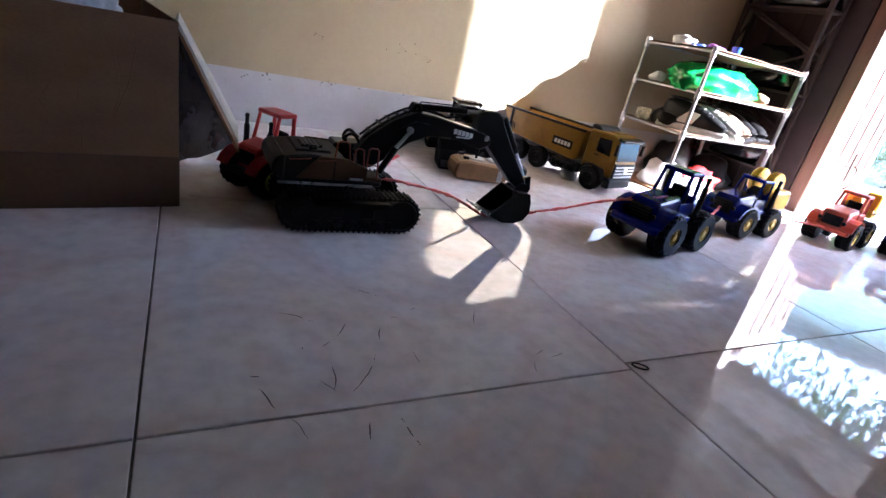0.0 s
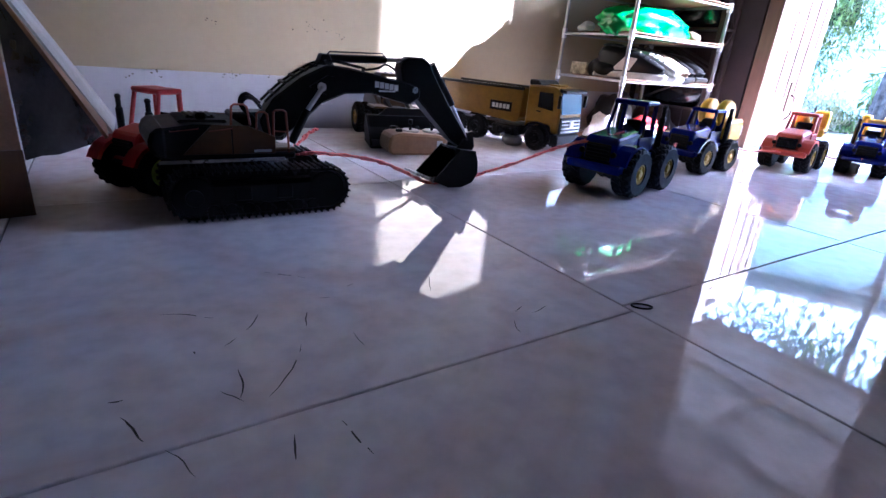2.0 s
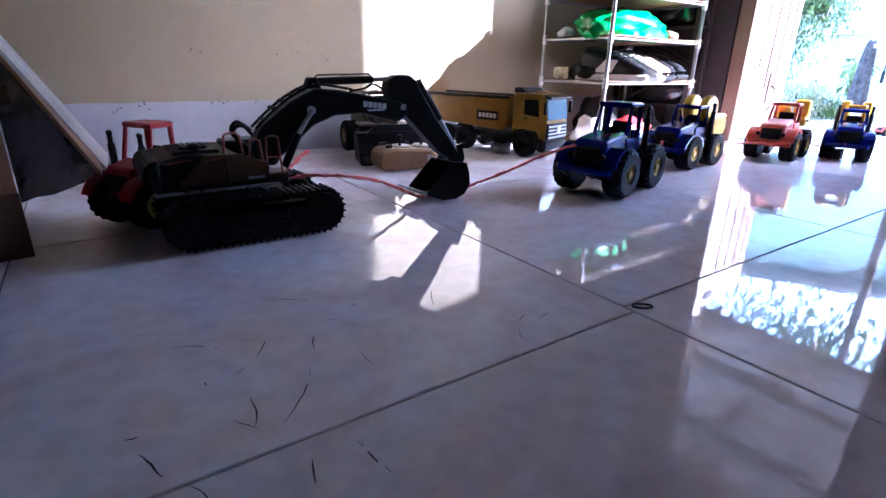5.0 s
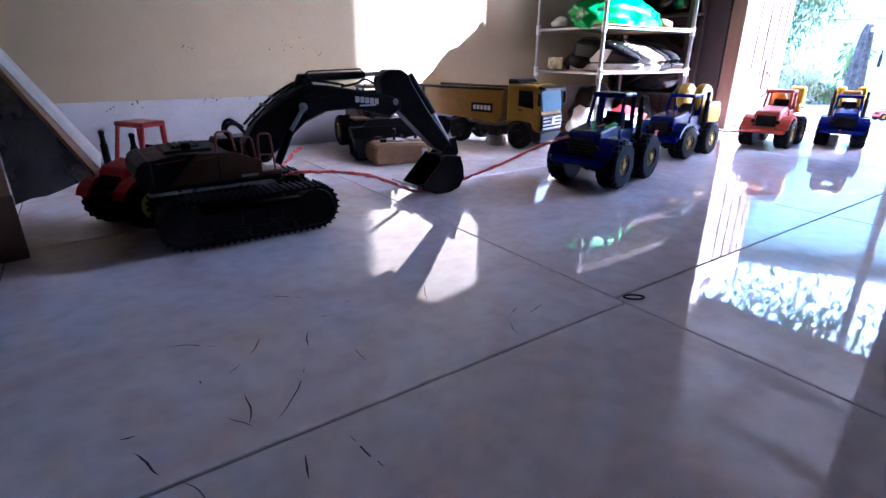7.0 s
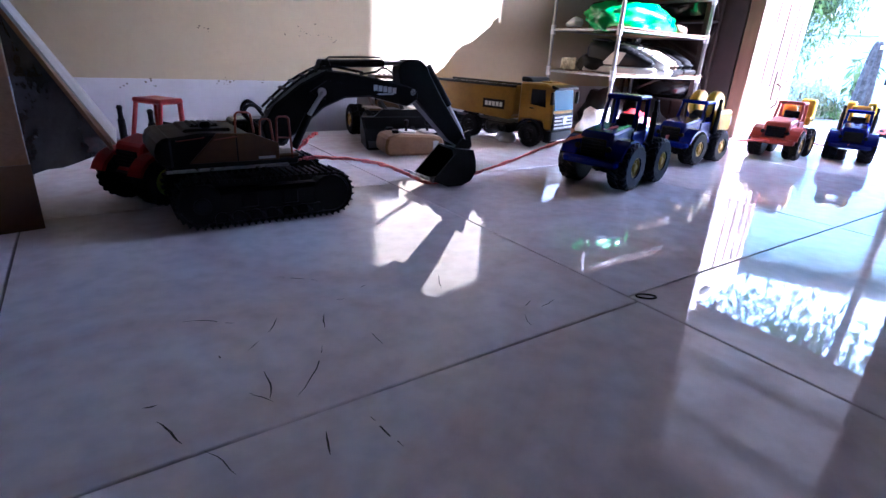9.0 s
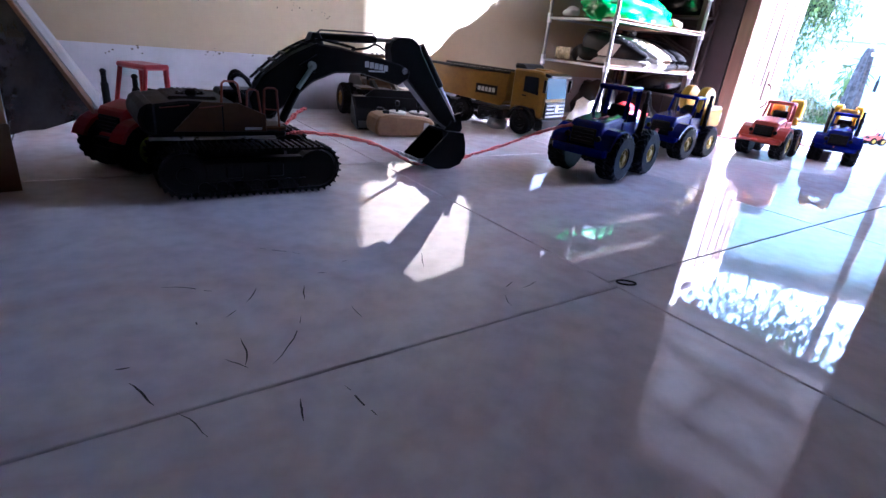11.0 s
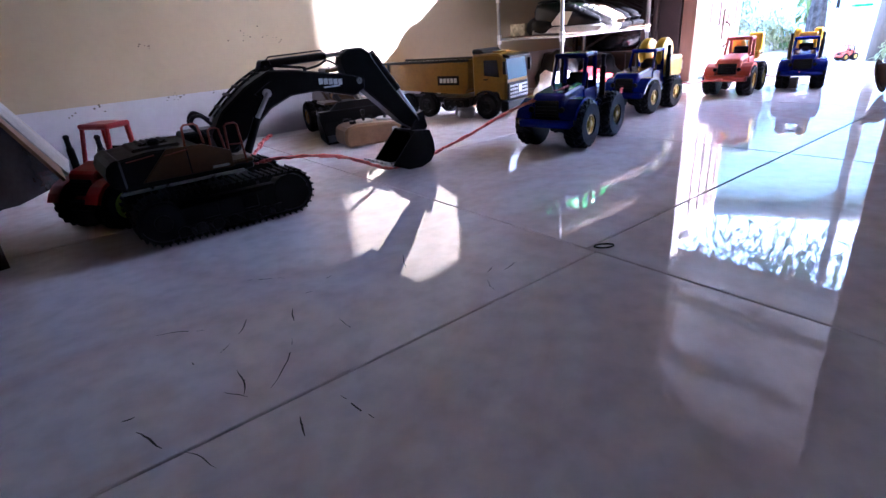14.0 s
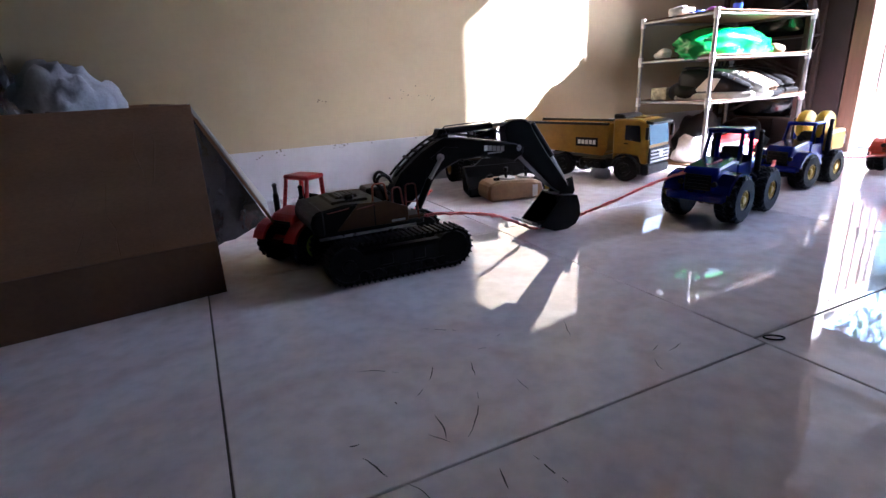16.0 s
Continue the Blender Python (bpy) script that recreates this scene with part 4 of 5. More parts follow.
    for k in range(6):
        f = k / 5
        part("hose_clip", box(-0.002, 0.002, -0.0155, 0.0155, -0.001, 0.0028, m=Matrix.Translation((0.045 + 0.085 * f, 0, 0.173 + 0.052 * f ** 0.7)) @ Matrix.Rotation(radians(-40 + 30 * f), 4, "Y")), BLACK, boom)
    part("hose_loop", tube(smoothed([(0.018, -0.010, 0.130), (0.000, -0.014, 0.146), (-0.006, -0.018, 0.158), (0.000, -0.020, 0.166), (0.012, -0.016, 0.164), (0.024, -0.012, 0.150)]), 0.003, 8), RUBBER, boom)
    part("hose_loop", tube(smoothed([(0.018, 0.004, 0.130), (-0.002, 0.002, 0.150), (-0.004, 0.0, 0.162), (0.006, 0.0, 0.170), (0.026, 0.004, 0.156)]), 0.003, 8), RUBBER, boom)
    sc = part("stick_cylinder", rod((0.132, 0, 0.230), (0.245, 0, 0.234), 0.0066, 14), BLACKMETAL, boom)
    part("cylinder_rail", tube([(0.134, -0.007, 0.236), (0.139, -0.008, 0.241), (0.235, -0.008, 0.244), (0.240, -0.007, 0.239)], 0.0014, 6), BLACK, sc)
    part("piston", rod((0.245, 0, 0.234), (0.300, 0, 0.236), 0.004, 10), CHROME, sc)
    part("cylinder_lug", extruded([(0.119, 0.220), (0.146, 0.218), (0.138, 0.237), (0.126, 0.237)], -0.012, 0.012, 0.002), BLACKMETAL, sc)
    part("boom_hose", tube(smoothed([(0.205, 0.010, 0.214), (0.235, 0.010, 0.219), (0.252, 0.010, 0.226), (0.270, 0.010, 0.218), (0.285, 0.010, 0.206)]), 0.0022, 6), RUBBER, boom)
    # stick
    stick = part("stick", extruded([(0.270, 0.222), (0.274, 0.234), (0.290, 0.243), (0.316, 0.243), (0.332, 0.233), (0.338, 0.220), (0.376, 0.166), (0.432, 0.096), (0.432, 0.082), (0.418, 0.078), (0.392, 0.092), (0.308, 0.170), (0.276, 0.198)], -0.015, 0.015, 0.003), BLACKMETAL, t)
    bc = part("bucket_cylinder", rod((0.342, 0, 0.232), (0.395, 0, 0.160), 0.0065, 12), BLACKMETAL, stick)
    part("piston", rod((0.395, 0, 0.160), (0.432, 0, 0.106), 0.0036, 10), CHROME, bc)
    part("tip_pin", cyl(0.006, 0.034, Matrix.Translation((0.300, 0, 0.186)) @ SIDE, 14), CHROME, stick)
    for s in (-1, 1):
        part("link_plate", extruded([(0.424, 0.108), (0.438, 0.112), (0.446, 0.080), (0.436, 0.066), (0.428, 0.072), (0.434, 0.084)], s * 0.018 - 0.002, s * 0.018 + 0.002), BLACKMETAL, stick)
    # bucket: curved shell with cheeks and teeth
    curve = [(0.402, 0.078), (0.438, 0.074), (0.446, 0.052), (0.448, 0.028), (0.436, 0.010), (0.412, 0.002), (0.378, 0.003), (0.340, 0.018)]
    inner = [(0.340, 0.022), (0.378, 0.008), (0.411, 0.007), (0.432, 0.014), (0.442, 0.030), (0.440, 0.050), (0.434, 0.069), (0.402, 0.073)]
    b = part("bucket", extruded(curve + inner, -0.036, 0.036), BLACKMETAL, t)
    for s in (-1, 1):
        part("bucket_cheek", extruded(curve, s * 0.036 - 0.0015, s * 0.036 + 0.0015), BLACKMETAL, b)
    for k in range(5):
        y = -0.032 + k * 0.016
        part("tooth", extruded([(0.344, 0.014), (0.346, 0.021), (0.318, 0.030), (0.316, 0.027)], y - 0.0045, y + 0.0045), CHROME, b, "worn metal bucket tooth")
    for s in (-1, 1):
        part("bucket_lug", extruded([(0.400, 0.074), (0.440, 0.072), (0.436, 0.092), (0.418, 0.096)], s * 0.019 - 0.002, s * 0.019 + 0.002), BLACKMETAL, b)


excavator()


# ---- red string ----
def string(name, runs, label):
    ob = part(name, bmesh.new(), STRING)
    bm = bmesh.new()
    rng = random.Random(5)
    for pts in runs:
        for strand in range(3):
            out = []
            P = [Vector(p) for p in pts]
            for i in range(len(P) - 1):
                p0, p1, p2, p3 = P[max(i - 1, 0)], P[i], P[i + 1], P[min(i + 2, len(P) - 1)]
                for k in range(6):
                    u = k / 6
                    q = 0.5 * ((2 * p1) + (p2 - p0) * u + (2 * p0 - 5 * p1 + 4 * p2 - p3) * u * u + (3 * p1 - p0 - 3 * p2 + p3) * u ** 3)
                    out.append(q + Vector((rng.uniform(-1, 1), rng.uniform(-1, 1), rng.uniform(0, 1.2))) * 0.0032)
            out.append(P[-1])
            tube(out, 0.0023, 5, bm)
    me = ob.data
    bm.to_mesh(me)
    bm.free()
    return tagged(ob, label, "string")


string("red_string", [[(-0.205, 0.600, 0.060), (-0.190, 0.585, 0.066), (-0.165, 0.560, 0.070), (-0.10, 0.535, 0.066), (-0.03, 0.545, 0.045), (0.04, 0.550, 0.012), (0.075, 0.552, 0.004)],
                      [(0.075, 0.552, 0.004), (0.12, 0.56, 0.003), (0.165, 0.57, 0.004), (0.21, 0.56, 0.018), (0.265, 0.525, 0.045), (0.335, 0.475, 0.085), (0.420, 0.420, 0.118), (0.457, 0.413, 0.125)],
                      [(-0.205, 0.615, 0.060), (-0.175, 0.64, 0.075), (-0.150, 0.66, 0.088), (-0.125, 0.68, 0.094)]],
       "loose red plastic string from the excavator to the blue toy lorry")
for run in ([(0.647, 0.466, 0.068), (0.73, 0.485, 0.055), (0.80, 0.51, 0.066), (0.830, 0.526, 0.075)],
            [(1.090, 0.541, 0.075), (1.16, 0.52, 0.05), (1.247, 0.443, 0.056)],
            [(1.490, 0.475, 0.07), (1.475, 0.40, 0.04), (1.462, 0.305, 0.056)]):
    string("tow_string", [run], "thin red string tied between the toy lorries")


# ---- cardboard box with open flap ----
def carton():
    t = thing("cardboard_box", pose(-0.572, 0.555, 0, 0, 0, 9), "brown cardboard box with tape and an open flap", "box")
    W, D, H, k = 0.62, 0.50, 0.305, 0.004
    part("front_side", box(-W, 0, 0, k, 0, H, 0.0008), CARDBOARD, t)
    part("back_side", box(-W, 0, D - k, D, 0, H, 0.0008), CARDBOARD, t)
    part("right_side", box(-k, 0, k, D - k, 0, H, 0.0008), CARDBOARD, t)
    part("left_side", box(-W, -W + k, k, D - k, 0, H, 0.0008), CARDBOARD, t)
    part("bottom", box(-W + k, -k, k, D - k, 0, k), CARDBOARD, t)
    part("tape_band", box(-W - 0.001, 0.001, -0.0012, -0.0002, 0.0, 0.090), TAPE, t, "dark brown tape along the bottom edge")
    # flap folded out and down over the corner
    m = Matrix.Translation((0.002, 0.02, H)) @ Matrix.Rotation(radians(-9), 4, "Z")
    bm = bmesh.new()
    pts = [(0.0, 0.0, 0.0), (0.0, 0.20, 0.0), (0.116, 0.25, -0.212), (0.109, 0.145, -0.222)]
    top = [bm.verts.new(p) for p in pts]
    low = [bm.verts.new((p[0] - 0.004, p[1], p[2] - 0.003)) for p in pts]
    bm.faces.new(top)
    bm.faces.new(low[::-1])
    for i in range(4):
        bm.faces.new((top[i], low[i], low[(i + 1) % 4], top[(i + 1) % 4]))
    bmesh.ops.recalc_face_normals(bm, faces=bm.faces[:])
    bm.transform(m)
    part("open_flap", bm, material("pale_card", (0.42, 0.39, 0.34), 0.85, scale=10, grain=140), t, "pale inner face of the folded flap")
    part("inner_flap", extruded([(-0.002, -0.006), (0.100, -0.206), (0.096, -0.208), (-0.006, -0.009)], 0.012, 0.15, m=m), CARDBOARD, t, "brown outer face of the folded flap")
    # nearly opaque dark sheet, added to darken the gap between the flap and the side
    smoky = material("dark_gap_film", (0.035, 0.034, 0.036), 0.2, second=(0.06, 0.058, 0.06), scale=14, bump=0.4, bump_scale=20)
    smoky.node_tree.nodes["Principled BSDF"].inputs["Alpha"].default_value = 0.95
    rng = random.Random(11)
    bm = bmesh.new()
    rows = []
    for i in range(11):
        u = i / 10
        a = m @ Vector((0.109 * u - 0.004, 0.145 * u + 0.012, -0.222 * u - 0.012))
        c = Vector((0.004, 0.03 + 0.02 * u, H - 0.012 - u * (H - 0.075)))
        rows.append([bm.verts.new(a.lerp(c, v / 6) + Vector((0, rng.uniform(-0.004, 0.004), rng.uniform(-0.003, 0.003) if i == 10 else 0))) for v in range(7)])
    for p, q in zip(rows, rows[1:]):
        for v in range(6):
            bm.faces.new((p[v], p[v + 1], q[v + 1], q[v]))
    part("gap_sheet", bm, smoky, t, "nearly opaque dark sheet under the flap", smooth=True)
    # creases in the front
    bm = bmesh.new()
    for x0, z0, z1 in ((-0.075, 0.27, 0.10), (-0.055, 0.28, 0.12), (-0.125, 0.22, 0.095), (-0.17, 0.2, 0.11)):
        pts, x = [], x0
        for j in range(7):
            x += rng.uniform(-0.012, 0.008)
            pts.append((x, -0.0002, z0 + (z1 - z0) * j / 6))
        tube(pts, 0.0009, 5, bm)
    part("crease", bm, CARDBOARD, t)


carton()
BLACKBAG = material("black_plastic_bag", (0.012, 0.012, 0.015), 0.18, scale=12, bump=0.8, bump_scale=22, rough_vary=0.08)
SACK = material("woven_white_sack", (0.50, 0.50, 0.52), 0.7, second=(0.38, 0.38, 0.40), scale=9, grain=260, bump=0.5, bump_scale=40)
sack = lump("woven_sack", (-0.770, 0.76, 0.10), (0.100, 0.11, 0.160), SACK, "crumpled white woven sack stuffed in the cardboard box", "sack", 5, 0.30, n=5)
bag = lump("black_bag", (-0.840, 0.640, 0.06), (0.095, 0.055, 0.165), BLACKBAG, "shiny black plastic bag stuffed in the cardboard box", "bag", 6, 0.34, n=5)
lump("black_bag", (-0.96, 0.86, 0.06), (0.12, 0.12, 0.255), BLACKBAG, "shiny black plastic bag stuffed in the cardboard box", "bag", 8, 0.34, n=5)


# ---- shelf ----
SX0, SX1, SY0, SY1 = 0.975, 1.485, 0.862, 1.160
LEVELS = (0.020, 0.215, 0.357, 0.490)


def shelf():
    t = thing("shoe_rack", pose(0, 0, 0), "grey steel tube rack with sagging cardboard shelves", "shelf")
    for x in (SX0, SX1):
        for y in (SY0, SY1):
            p = part("post", rod((x, y, 0), (x, y, 0.505), 0.0065, 12), STEEL, t)
            for z in LEVELS[1:]:
                part("joint", rod((x, y, z - 0.016), (x, y, z + 0.016), 0.0092, 12), WHITEPLASTIC, p)
    for z in LEVELS[1:]:
        for y in (SY0, SY1):
            part("long_rail", rod((SX0, y, z), (SX1, y, z), 0.0045, 10), STEEL, t)
        for x in (SX0, SX1):
            part("short_rail", rod((x, SY0, z), (x, SY1, z), 0.0045, 10), STEEL, t)
    rng = random.Random(2)
    for z in LEVELS[1:]:
        bm = bmesh.new()
        nx, ny = 14, 8
        grid = {}
        for layer, dz in ((0, 0.0), (1, 0.003)):
            for i in range(nx + 1):
                for j in range(ny + 1):
                    u, v = i / nx, j / ny
                    sag = -0.016 * math.sin(math.pi * u) * math.sin(math.pi * v)
                    edge = 0.006 * noise.noise(Vector((u * 7, z * 20, v * 7)))
                    grid[layer, i, j] = bm.verts.new((SX0 - 0.005 + (SX1 - SX0 + 0.01) * u, SY0 - 0.012 + edge + (SY1 - SY0 + 0.012) * v, z + 0.006 + sag + dz + 0.003 * noise.noise(Vector((u * 4, v * 4, z * 9)))))
        for i in range(nx):
            for j in range(ny):
                bm.faces.new([grid[1, a, b] for a, b in ((i, j), (i + 1, j), (i + 1, j + 1), (i, j + 1))])
                bm.faces.new([grid[0, a, b] for a, b in ((i, j), (i, j + 1), (i + 1, j + 1), (i + 1, j))])
        for i in range(nx):
            bm.faces.new((grid[0, i, 0], grid[0, i + 1, 0], grid[1, i + 1, 0], grid[1, i, 0]))
        part("cardboard_sheet", bm, CARDBOARD, t, "sagging sheet of brown cardboard", smooth=True)


shelf()
lump("green_bag", (1.150, 0.960, LEVELS[2] - 0.004), (0.205, 0.095, 0.064), GREENBAG, "shiny green plastic bag lying on the rack", "bag", 9, 0.22, n=4)


def shoe(m, upper, sole, label, laced=True):
    t = thing("shoe", m, label, "shoe", "shoes on the rack")
    prof = [(-0.100, 0.0), (0.110, 0.0), (0.128, 0.012), (0.122, 0.030), (0.085, 0.048), (0.030, 0.075), (-0.030, 0.085), (-0.085, 0.090), (-0.106, 0.075), (-0.104, 0.02)]
    up = extruded([(x, z + 0.018) for x, z in prof], -0.030, 0.030, 0.012)
    part("upper", up, upper, t, smooth=True)
    part("sole", extruded([(-0.112, 0.0), (0.120, 0.0), (0.136, 0.016), (0.130, 0.026), (-0.110, 0.026)], -0.037, 0.037, 0.006), sole, t)
    part("opening", lathe([(0.002, 0.0), (0.024, 0.0), (0.026, 0.004), (0.018, 0.008), (0.002, 0.007)], 16, m=Matrix.Translation((-0.062, 0, 0.105)) @ Matrix.Diagonal((1.4, 1, 1, 1))), BLACK, t)
    for k in range(5 if laced else 0):
        part("lace", rod((0.070 - k * 0.018, -0.024, 0.070 + k * 0.010), (0.064 - k * 0.018, 0.024, 0.071 + k * 0.010), 0.003, 6), PAPERWHITE if upper is BLACK else BLACK, t)
    if laced:
        part("stripe", extruded([(-0.05, 0.03), (0.01, 0.03), (0.03, 0.07), (-0.01, 0.075)], -0.0325, -0.0305), PAPERWHITE if upper is BLACK else BLACK, t)


shoe(pose(1.075, 0.930, LEVELS[1] + 0.004, 0, 0, -62), BLACK, PAPERWHITE, "black sneaker with white trim on the cardboard shelf")
shoe(pose(1.160, 0.925, LEVELS[1] + 0.002, 0, 0, -75), PAPERWHITE, PAPERWHITE, "white sneaker with black laces on the cardboard shelf")
BOOT = material("tan_suede", (0.22, 0.14, 0.085), 0.85, second=(0.17, 0.10, 0.06), scale=20, bump=0.2)
shoe(pose(1.250, 0.950, LEVELS[1] + 0.002, 0, 0, -80), BOOT, BLACK, "tan suede boot on the cardboard shelf", False)
shoe(pose(1.350, 0.990, LEVELS[1] + 0.004, 0, 0, -85), BLACK, BLACK, "black shoe at the dark end of the shelf", False)
shoe(pose(1.420, 0.985, LEVELS[1] + 0.006, 0, 0, -95), BLACK, BLACK, "black shoe at the dark end of the shelf", False)
PATTERN = material("patterned_card", (0.60, 0.55, 0.36), 0.7, second=(0.16, 0.15, 0.10), scale=70)
pb = part("patterned_box", box(-0.035, 0.035, -0.03, 0.03, 0, 0.042, 0.003), PATTERN)
pb.matrix_world = pose(1.022, 1.090, LEVELS[1] + 0.008, 0, 0, 20)
tagged(pb, "small cream box with a dark flower pattern", "box")
cap = lump("cloth_hat", (1.045, 1.010, LEVELS[1] + 0.004), (0.050, 0.062, 0.042), BLACK, "dark cloth hat lying on the rack", "hat", 12, 0.15)
for x, y, s in ((1.330, 0.985, 0.045), (1.395, 0.945, 0.035), (1.44, 1.02, 0.045)):
    lump("worn_shoe", (x, y, LEVELS[2] + 0.002), (s, s * 1.3, s * 0.7), BLACK if s > 0.04 else BOOT, "dark worn shoe lying on the rack", "shoe", int(x * 100), 0.3)
lump("white_bag", (1.010, 1.030, LEVELS[3] + 0.004), (0.030, 0.045, 0.022), WHITEPLASTIC, "crumpled white plastic bag on top of the rack", "bag", 14, 0.5)
lump("white_bag", (1.005, 1.085, LEVELS[2] + 0.006), (0.022, 0.03, 0.022), WHITEPLASTIC, "crumpled white plastic bag on the rack", "bag", 15, 0.4)
BLUEPL = material("blue_plastic", (0.03, 0.10, 0.5), 0.3, scale=20)
PURPLE = material("purple_plastic", (0.30, 0.10, 0.32), 0.3, scale=20)
lump("purple_wrap", (1.085, 0.950, LEVELS[3] + 0.002), (0.034, 0.03, 0.016), PURPLE, "crumpled purple wrapper on top of the rack", "wrapper", 16, 0.5)
cup = part("blue_cup", lathe([(0.004, 0.0), (0.013, 0.0), (0.016, 0.034), (0.014, 0.034), (0.011, 0.004)], 16), BLUEPL)
cup.matrix_world = pose(1.150, 0.920, LEVELS[3] + 0.003)
tagged(cup, "small blue plastic cup on top of the rack", "cup")
coil = part("coiled_rope", tube([(0.03 * math.cos(a) * (1 + 0.1 * math.sin(3 * a)), 0.03 * math.sin(a), 0.004 + 0.0012 * a) for a in [k * 0.4 for k in range(40)]], 0.003, 6), BLUEPL)
coil.matrix_world = pose(1.03, 0.99, LEVELS[3] + 0.001)
tagged(coil, "coiled dark blue rope on top of the rack", "rope")
# under the rack
lump("white_cloth_bag", (1.060, 0.960, 0), (0.075, 0.065, 0.058), WHITEPLASTIC, "white plastic bag under the rack", "bag", 18, 0.35)
tub = part("white_tub", box(-0.06, 0.06, -0.035, 0.035, 0, 0.055, 0.01, segments=2), WHITEPLASTIC)
tub.matrix_world = pose(1.150, 0.880, 0.0, 0, 0, 8)
tagged(tub, "low white plastic tub on the floor", "tub")
lump("red_cloth", (1.285, 1.000, 0.0), (0.115, 0.08, 0.048), RED, "crumpled red cloth heaped under the rack", "cloth", 19, 0.35, n=4)
lump("black_cloth", (1.200, 1.060, 0.0), (0.085, 0.07, 0.10), BLACK, "crumpled black cloth heaped under the rack", "cloth", 20, 0.35)
lump("dark_cloth", (1.420, 1.030, 0.0), (0.07, 0.08, 0.08), BLACK, "crumpled dark cloth in the shade under the rack", "cloth", 21, 0.35)
flatcard = part("cardboard_piece", box(-0.2, 0.2, -0.11, 0.11, 0, 0.006, 0.001), CARDBOARD)
flatcard.matrix_world = pose(1.16, 1.02, 0.0, 0, 0, 4)
flatcard.location.z = 0.0005
tagged(flatcard, "flat piece of cardboard on the floor", "cardboard")


# ---- rusty lattice stand in the corner ----
def lattice_stand():
    rust = material("rusty_dark_steel", (0.045, 0.025, 0.018), 0.75, second=(0.02, 0.013, 0.01), scale=25, grain=150, bump=0.3)
    t = thing("lattice_stand", pose(0, 0, 0), "dark rusty steel lattice stand in the corner by the door", "stand")
    xs, ys = (1.525, 1.605), (0.90, 1.24)
    for x in xs:
        for y in ys:
            part("post", box(x - 0.009, x + 0.009, y - 0.009, y + 0.009, 0, 1.9, 0.002), rust, t)
    for k in range(12):
        z = 0.12 + k * 0.15
        for y in ys:
            a, b = (xs[0], xs[1]) if k % 2 else (xs[1], xs[0])
            part("brace", rod((a, y, z), (b, y, z + 0.15), 0.005, 6), rust, t)
        for x in xs:
            a, b = (ys[0], ys[1]) if k % 2 else (ys[1], ys[0])
            part("brace", rod((x, a, z), (x, b, z + 0.15), 0.005, 6), rust, t)
    for z in (0.12, 0.42, 0.72, 1.02):
        part("tray", box(xs[0] - 0.008, xs[1] + 0.008, ys[0] - 0.008, ys[1] + 0.008, z, z + 0.008), rust, t)
    for k, (z, h) in enumerate(((0.128, 0.17), (0.428, 0.2), (0.728, 0.18))):
        lump("black_sack", (1.565, 1.06, z), (0.035, 0.13, h * 0.5), BLACKBAG, "dark plastic sack stored on the lattice stand", "sack", 30 + k, 0.25)


lattice_stand()
# near-black boards added before the cream wall to stand in for the corner's shade
panel = thing("corner_dark_fill", pose(0, 0, 0), "dark boards added over the corner wall for its shade", "boards")
for k in range(4):
    part("board", box(WALL_X - 0.022, WALL_X - 0.003, 0.803 + k * 0.119, 0.919 + k * 0.119, 0, 1.95, 0.002), SHADEBROWN, panel)


# ---- wooden post with a hanging hat ----
def wooden_post():
    t = thing("bamboo_post", pose(1.455, 0.040, 0), "brown jointed bamboo post standing by the doorway", "post")
    prof, z = [(0.004, 0.0)], 0.0
    while z < 2.85:
        prof += [(0.021, z), (0.0205, z + 0.13), (0.024, z + 0.140), (0.024, z + 0.147)]
        z += 0.150
    prof += [(0.021, 2.89), (0.004, 2.895)]
    part("stem", lathe(prof, 18), material("aged_bamboo", (0.26, 0.14, 0.075), 0.5, second=(0.17, 0.085, 0.045), scale=14, stretch=(1, 1, 0.15), grain=90), t, smooth=True)
    part("string_wrap", tube([(0.024 * math.cos(a), 0.024 * math.sin(a), 0.05 + 0.0012 * a) for a in [k * 0.5 for k in range(40)]], 0.0016, 5), PAPERWHITE, t)


wooden_post()
hat = thing("leather_hat", pose(1.445, 0.082, 0.0), "worn brown leather hat leaning against the bamboo post", "hat")
part("brim", lathe([(0.002, -0.002), (0.044, -0.003), (0.047, 0.0), (0.044, 0.003), (0.002, 0.002)], 24, m=Matrix.Translation((0, 0.012, 0.048)) @ Matrix.Rotation(radians(72), 4, "X")), BOOT, hat)
part("crown", lathe([(0.034, 0.0), (0.032, 0.024), (0.022, 0.034), (0.002, 0.036)], 24, m=Matrix.Translation((0, 0.012, 0.048)) @ Matrix.Rotation(radians(72), 4, "X")), BOOT, hat, smooth=True)


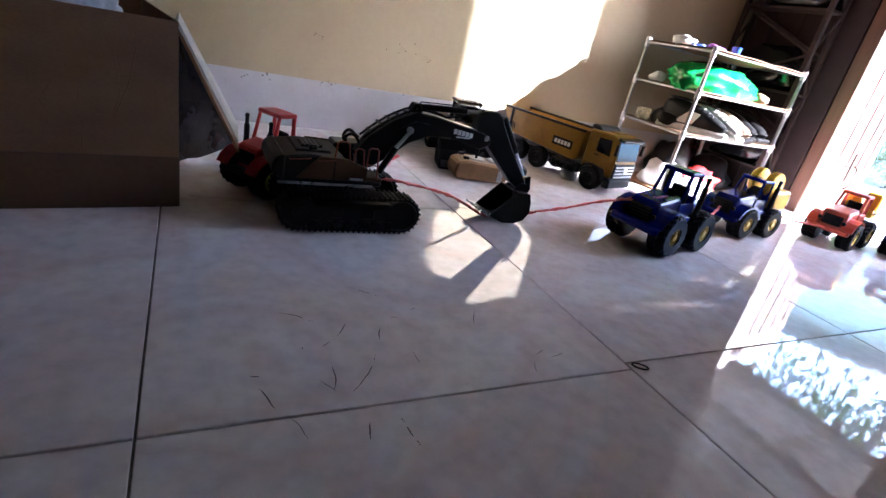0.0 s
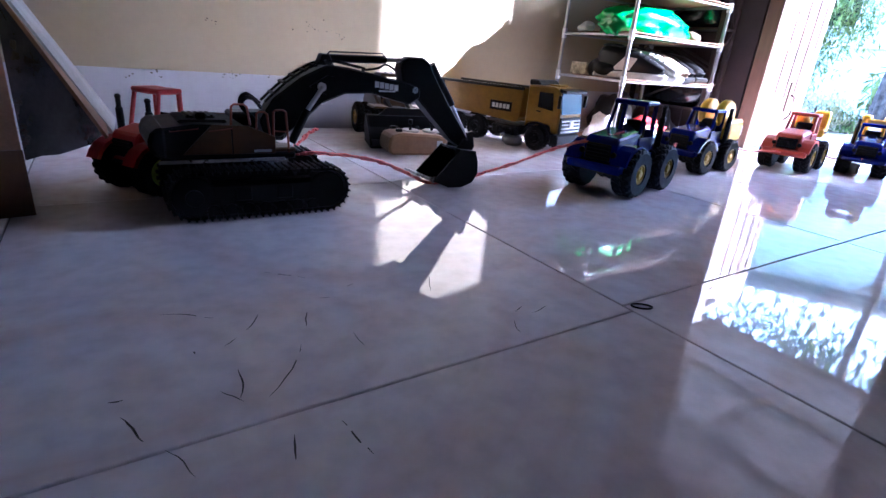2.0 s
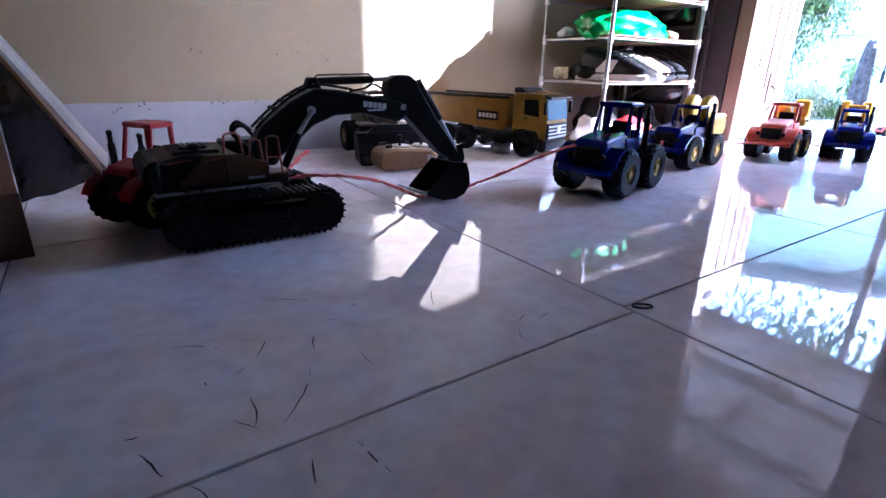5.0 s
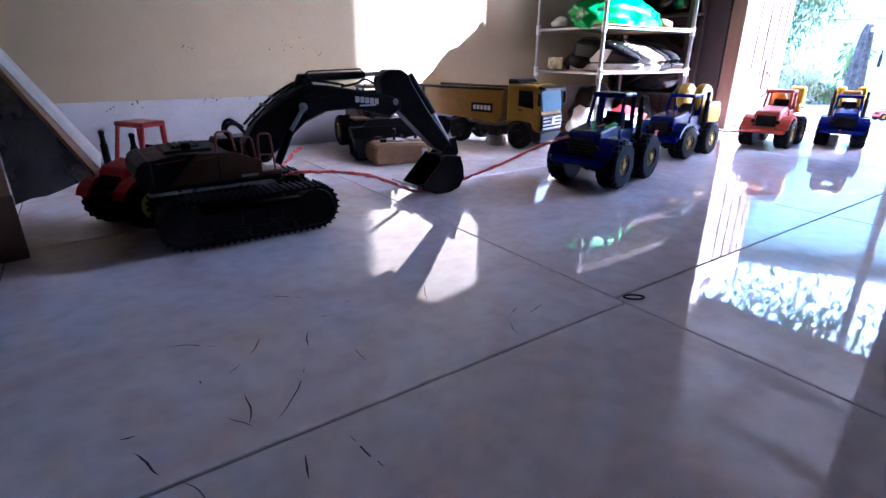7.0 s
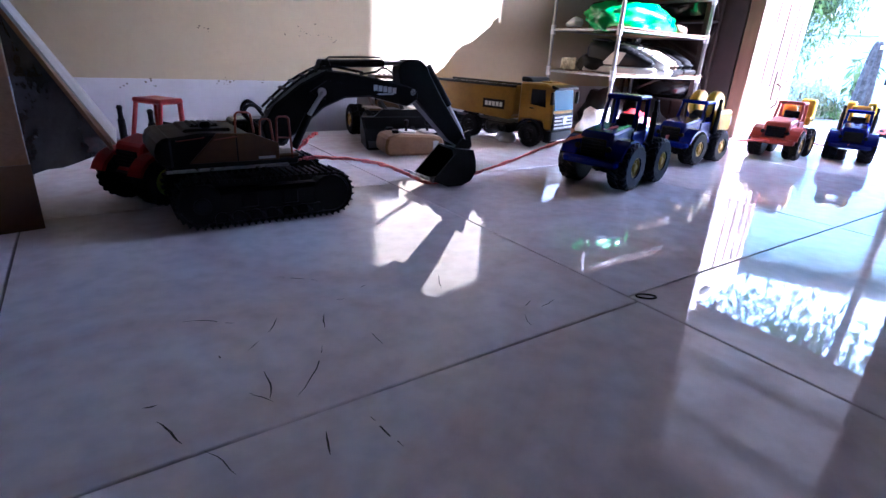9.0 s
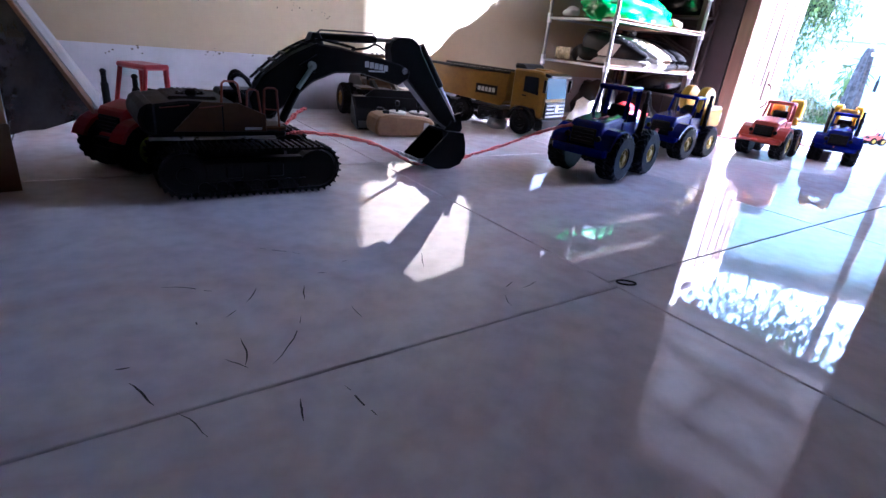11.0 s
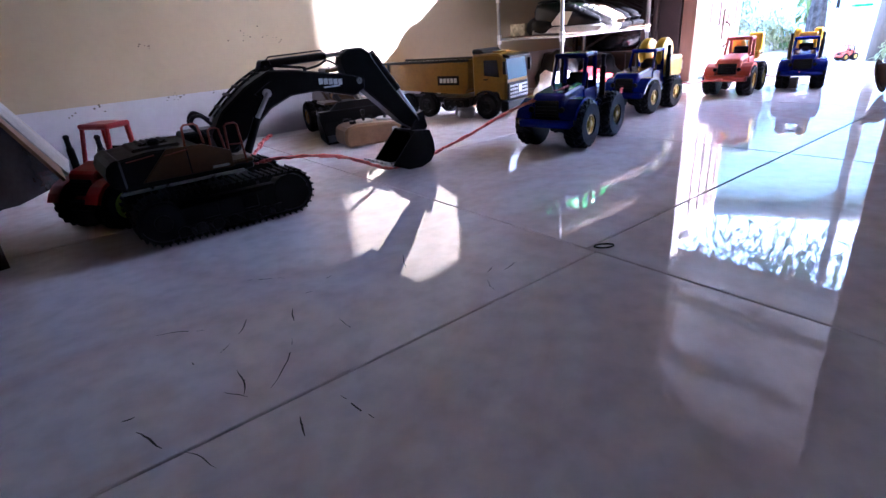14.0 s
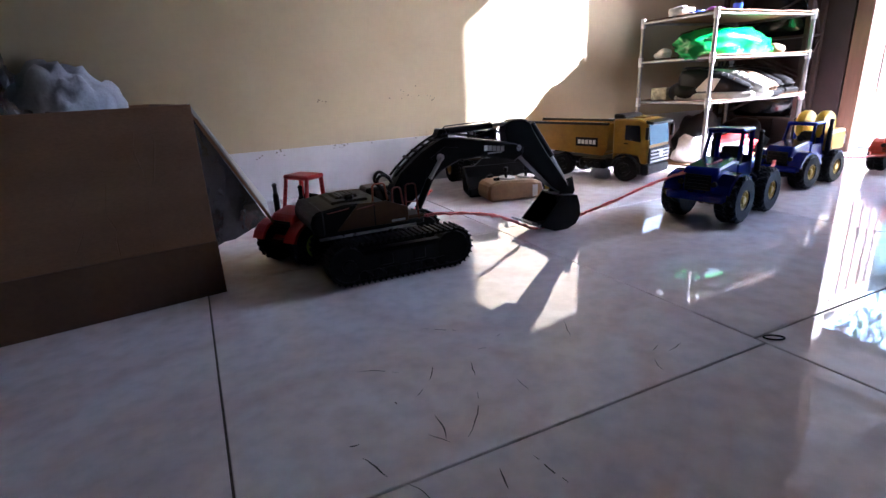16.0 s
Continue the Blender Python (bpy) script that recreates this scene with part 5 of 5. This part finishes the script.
# ---- dirt marks on the wall ----
def wall_marks():
    rng = random.Random(4)
    bm = bmesh.new()
    spots = [(-0.165, 0.150, 0.03, 14), (-0.20, 0.285, 0.02, 6), (-0.36, 0.142, 0.03, 6), (-0.42, 0.138, 0.02, 3), (0.10, 0.152, 0.04, 5), (0.09, 0.29, 0.06, 12), (0.16, 0.28, 0.03, 6), (-0.06, 0.15, 0.03, 3), (0.66, 0.165, 0.05, 3)]
    for x, z, spread, count in spots:
        for _ in range(count):
            cx, cz, r = x + rng.gauss(0, spread * 0.5), z + rng.gauss(0, spread * 0.2), rng.uniform(0.0008, 0.0028)
            n = 7
            vs = [bm.verts.new((cx + r * rng.uniform(0.6, 1.5) * math.cos(k * math.tau / n), WALL_Y - 0.0046, cz + r * rng.uniform(0.5, 1.1) * math.sin(k * math.tau / n))) for k in range(n)]
            bm.faces.new(vs)
    ob = part("dirt_mark", bm, STAIN)
    tagged(ob, "small dark dirt marks scattered over the wall", "dirt", kind="stuff")


wall_marks()


# ---- floor scuffs and the metal clip ----
def floor_marks():
    rng = random.Random(9)
    bm = bmesh.new()
    spots = [(-0.454, 0.191, 0.051, -0.32), (-0.412, 0.11, 0.016, 0.69), (-0.389, 0.131, 0.03, 0.74), (-0.409, 0.072, 0.04, -1.65), (-0.427, 0.048, 0.024, -1.14), (-0.492, 0.047, 0.035, -1.07), (-0.469, 0.0, 0.035, -0.99), (-0.358, -0.024, 0.041, -1.35), (-0.269, 0.182, 0.009, 0.0), (-0.302, 0.086, 0.025, -1.61), (-0.328, 0.142, 0.029, -1.96), (-0.352, 0.086, 0.076, -1.98), (-0.392, -0.023, 0.024, -1.87),
             (-0.129, 0.054, 0.017, 0.36), (-0.141, 0.04, 0.026, -2.28), (-0.113, 0.044, 0.029, 0.17), (-0.306, 0.165, 0.011, -0.18), (-0.499, 0.068, 0.01, -0.2), (-0.342, 0.252, 0.049, -0.61), (-0.167, 0.172, 0.043, -1.97), (-0.436, 0.113, 0.005, -1.57)]
    for x, y, ln, a in spots:
        p = Vector((x, y, 0.0004))
        w = rng.uniform(0.0004, 0.0009)
        prev = None
        for k in range(7):
            s = w * math.sin(math.pi * (k + 0.4) / 7)
            side = Vector((-math.sin(a), math.cos(a), 0)) * s
            cur = (bm.verts.new(p + side), bm.verts.new(p - side))
            if prev and not (ln > 0.04 and k in (2, 5) and rng.random() < 0.7):
                bm.faces.new((prev[0], prev[1], cur[1], cur[0]))
            prev = cur
            p = p + Vector((math.cos(a), math.sin(a), 0)) * ln / 6
            a += rng.uniform(-0.22, 0.22)
    scuff = material("dark_scuff", (0.035, 0.03, 0.028), 0.6, scale=80)
    tagged(part("floor_scuff", bm, scuff), "thin dark scuff marks on the polished tiles", "scuffs", kind="stuff")


floor_marks()
clip = part("metal_clip", tube([(0.012 * math.cos(a), 0.006 * math.sin(a), 0.0012) for a in [k * math.tau / 16 for k in range(17)]], 0.0011, 6), BLACKMETAL)
clip.matrix_world = pose(0.018, 0.002, 0, 0, 0, -35)
tagged(clip, "small dark metal clip lying on a tile joint", "clip")

# ---- floor tiles ----
tile_bm = box(0.0012, 0.5988, 0.0012, 0.5988, -0.010, 0.0, 0.0008)
tile_mesh = bpy.data.meshes.new("tile")
tile_bm.to_mesh(tile_mesh)
tile_bm.free()
tile_mesh.materials.append(TILE)
for i in range(-5, 4):
    for j in range(-6, 3):
        if i * 0.6 + 0.6 > WALL_X + 0.8 or j * 0.6 + 0.6 < -3.3:
            continue
        # the row by the door was laid a finger's width out of line
        off = 0.014 if i >= 0 else 0.0
        x1, y1 = min(i * 0.6 + 0.5988, WALL_X + 0.2), min(j * 0.6 + off + 0.5988, WALL_Y - 0.005)
        tile = new("tile", tile_mesh)
        tile.parent = floor_ob
        tile.location = (i * 0.6, j * 0.6 + off, 0)
        tile.scale = ((x1 - i * 0.6) / 0.5988, (y1 - j * 0.6 - off) / 0.5988, 1)
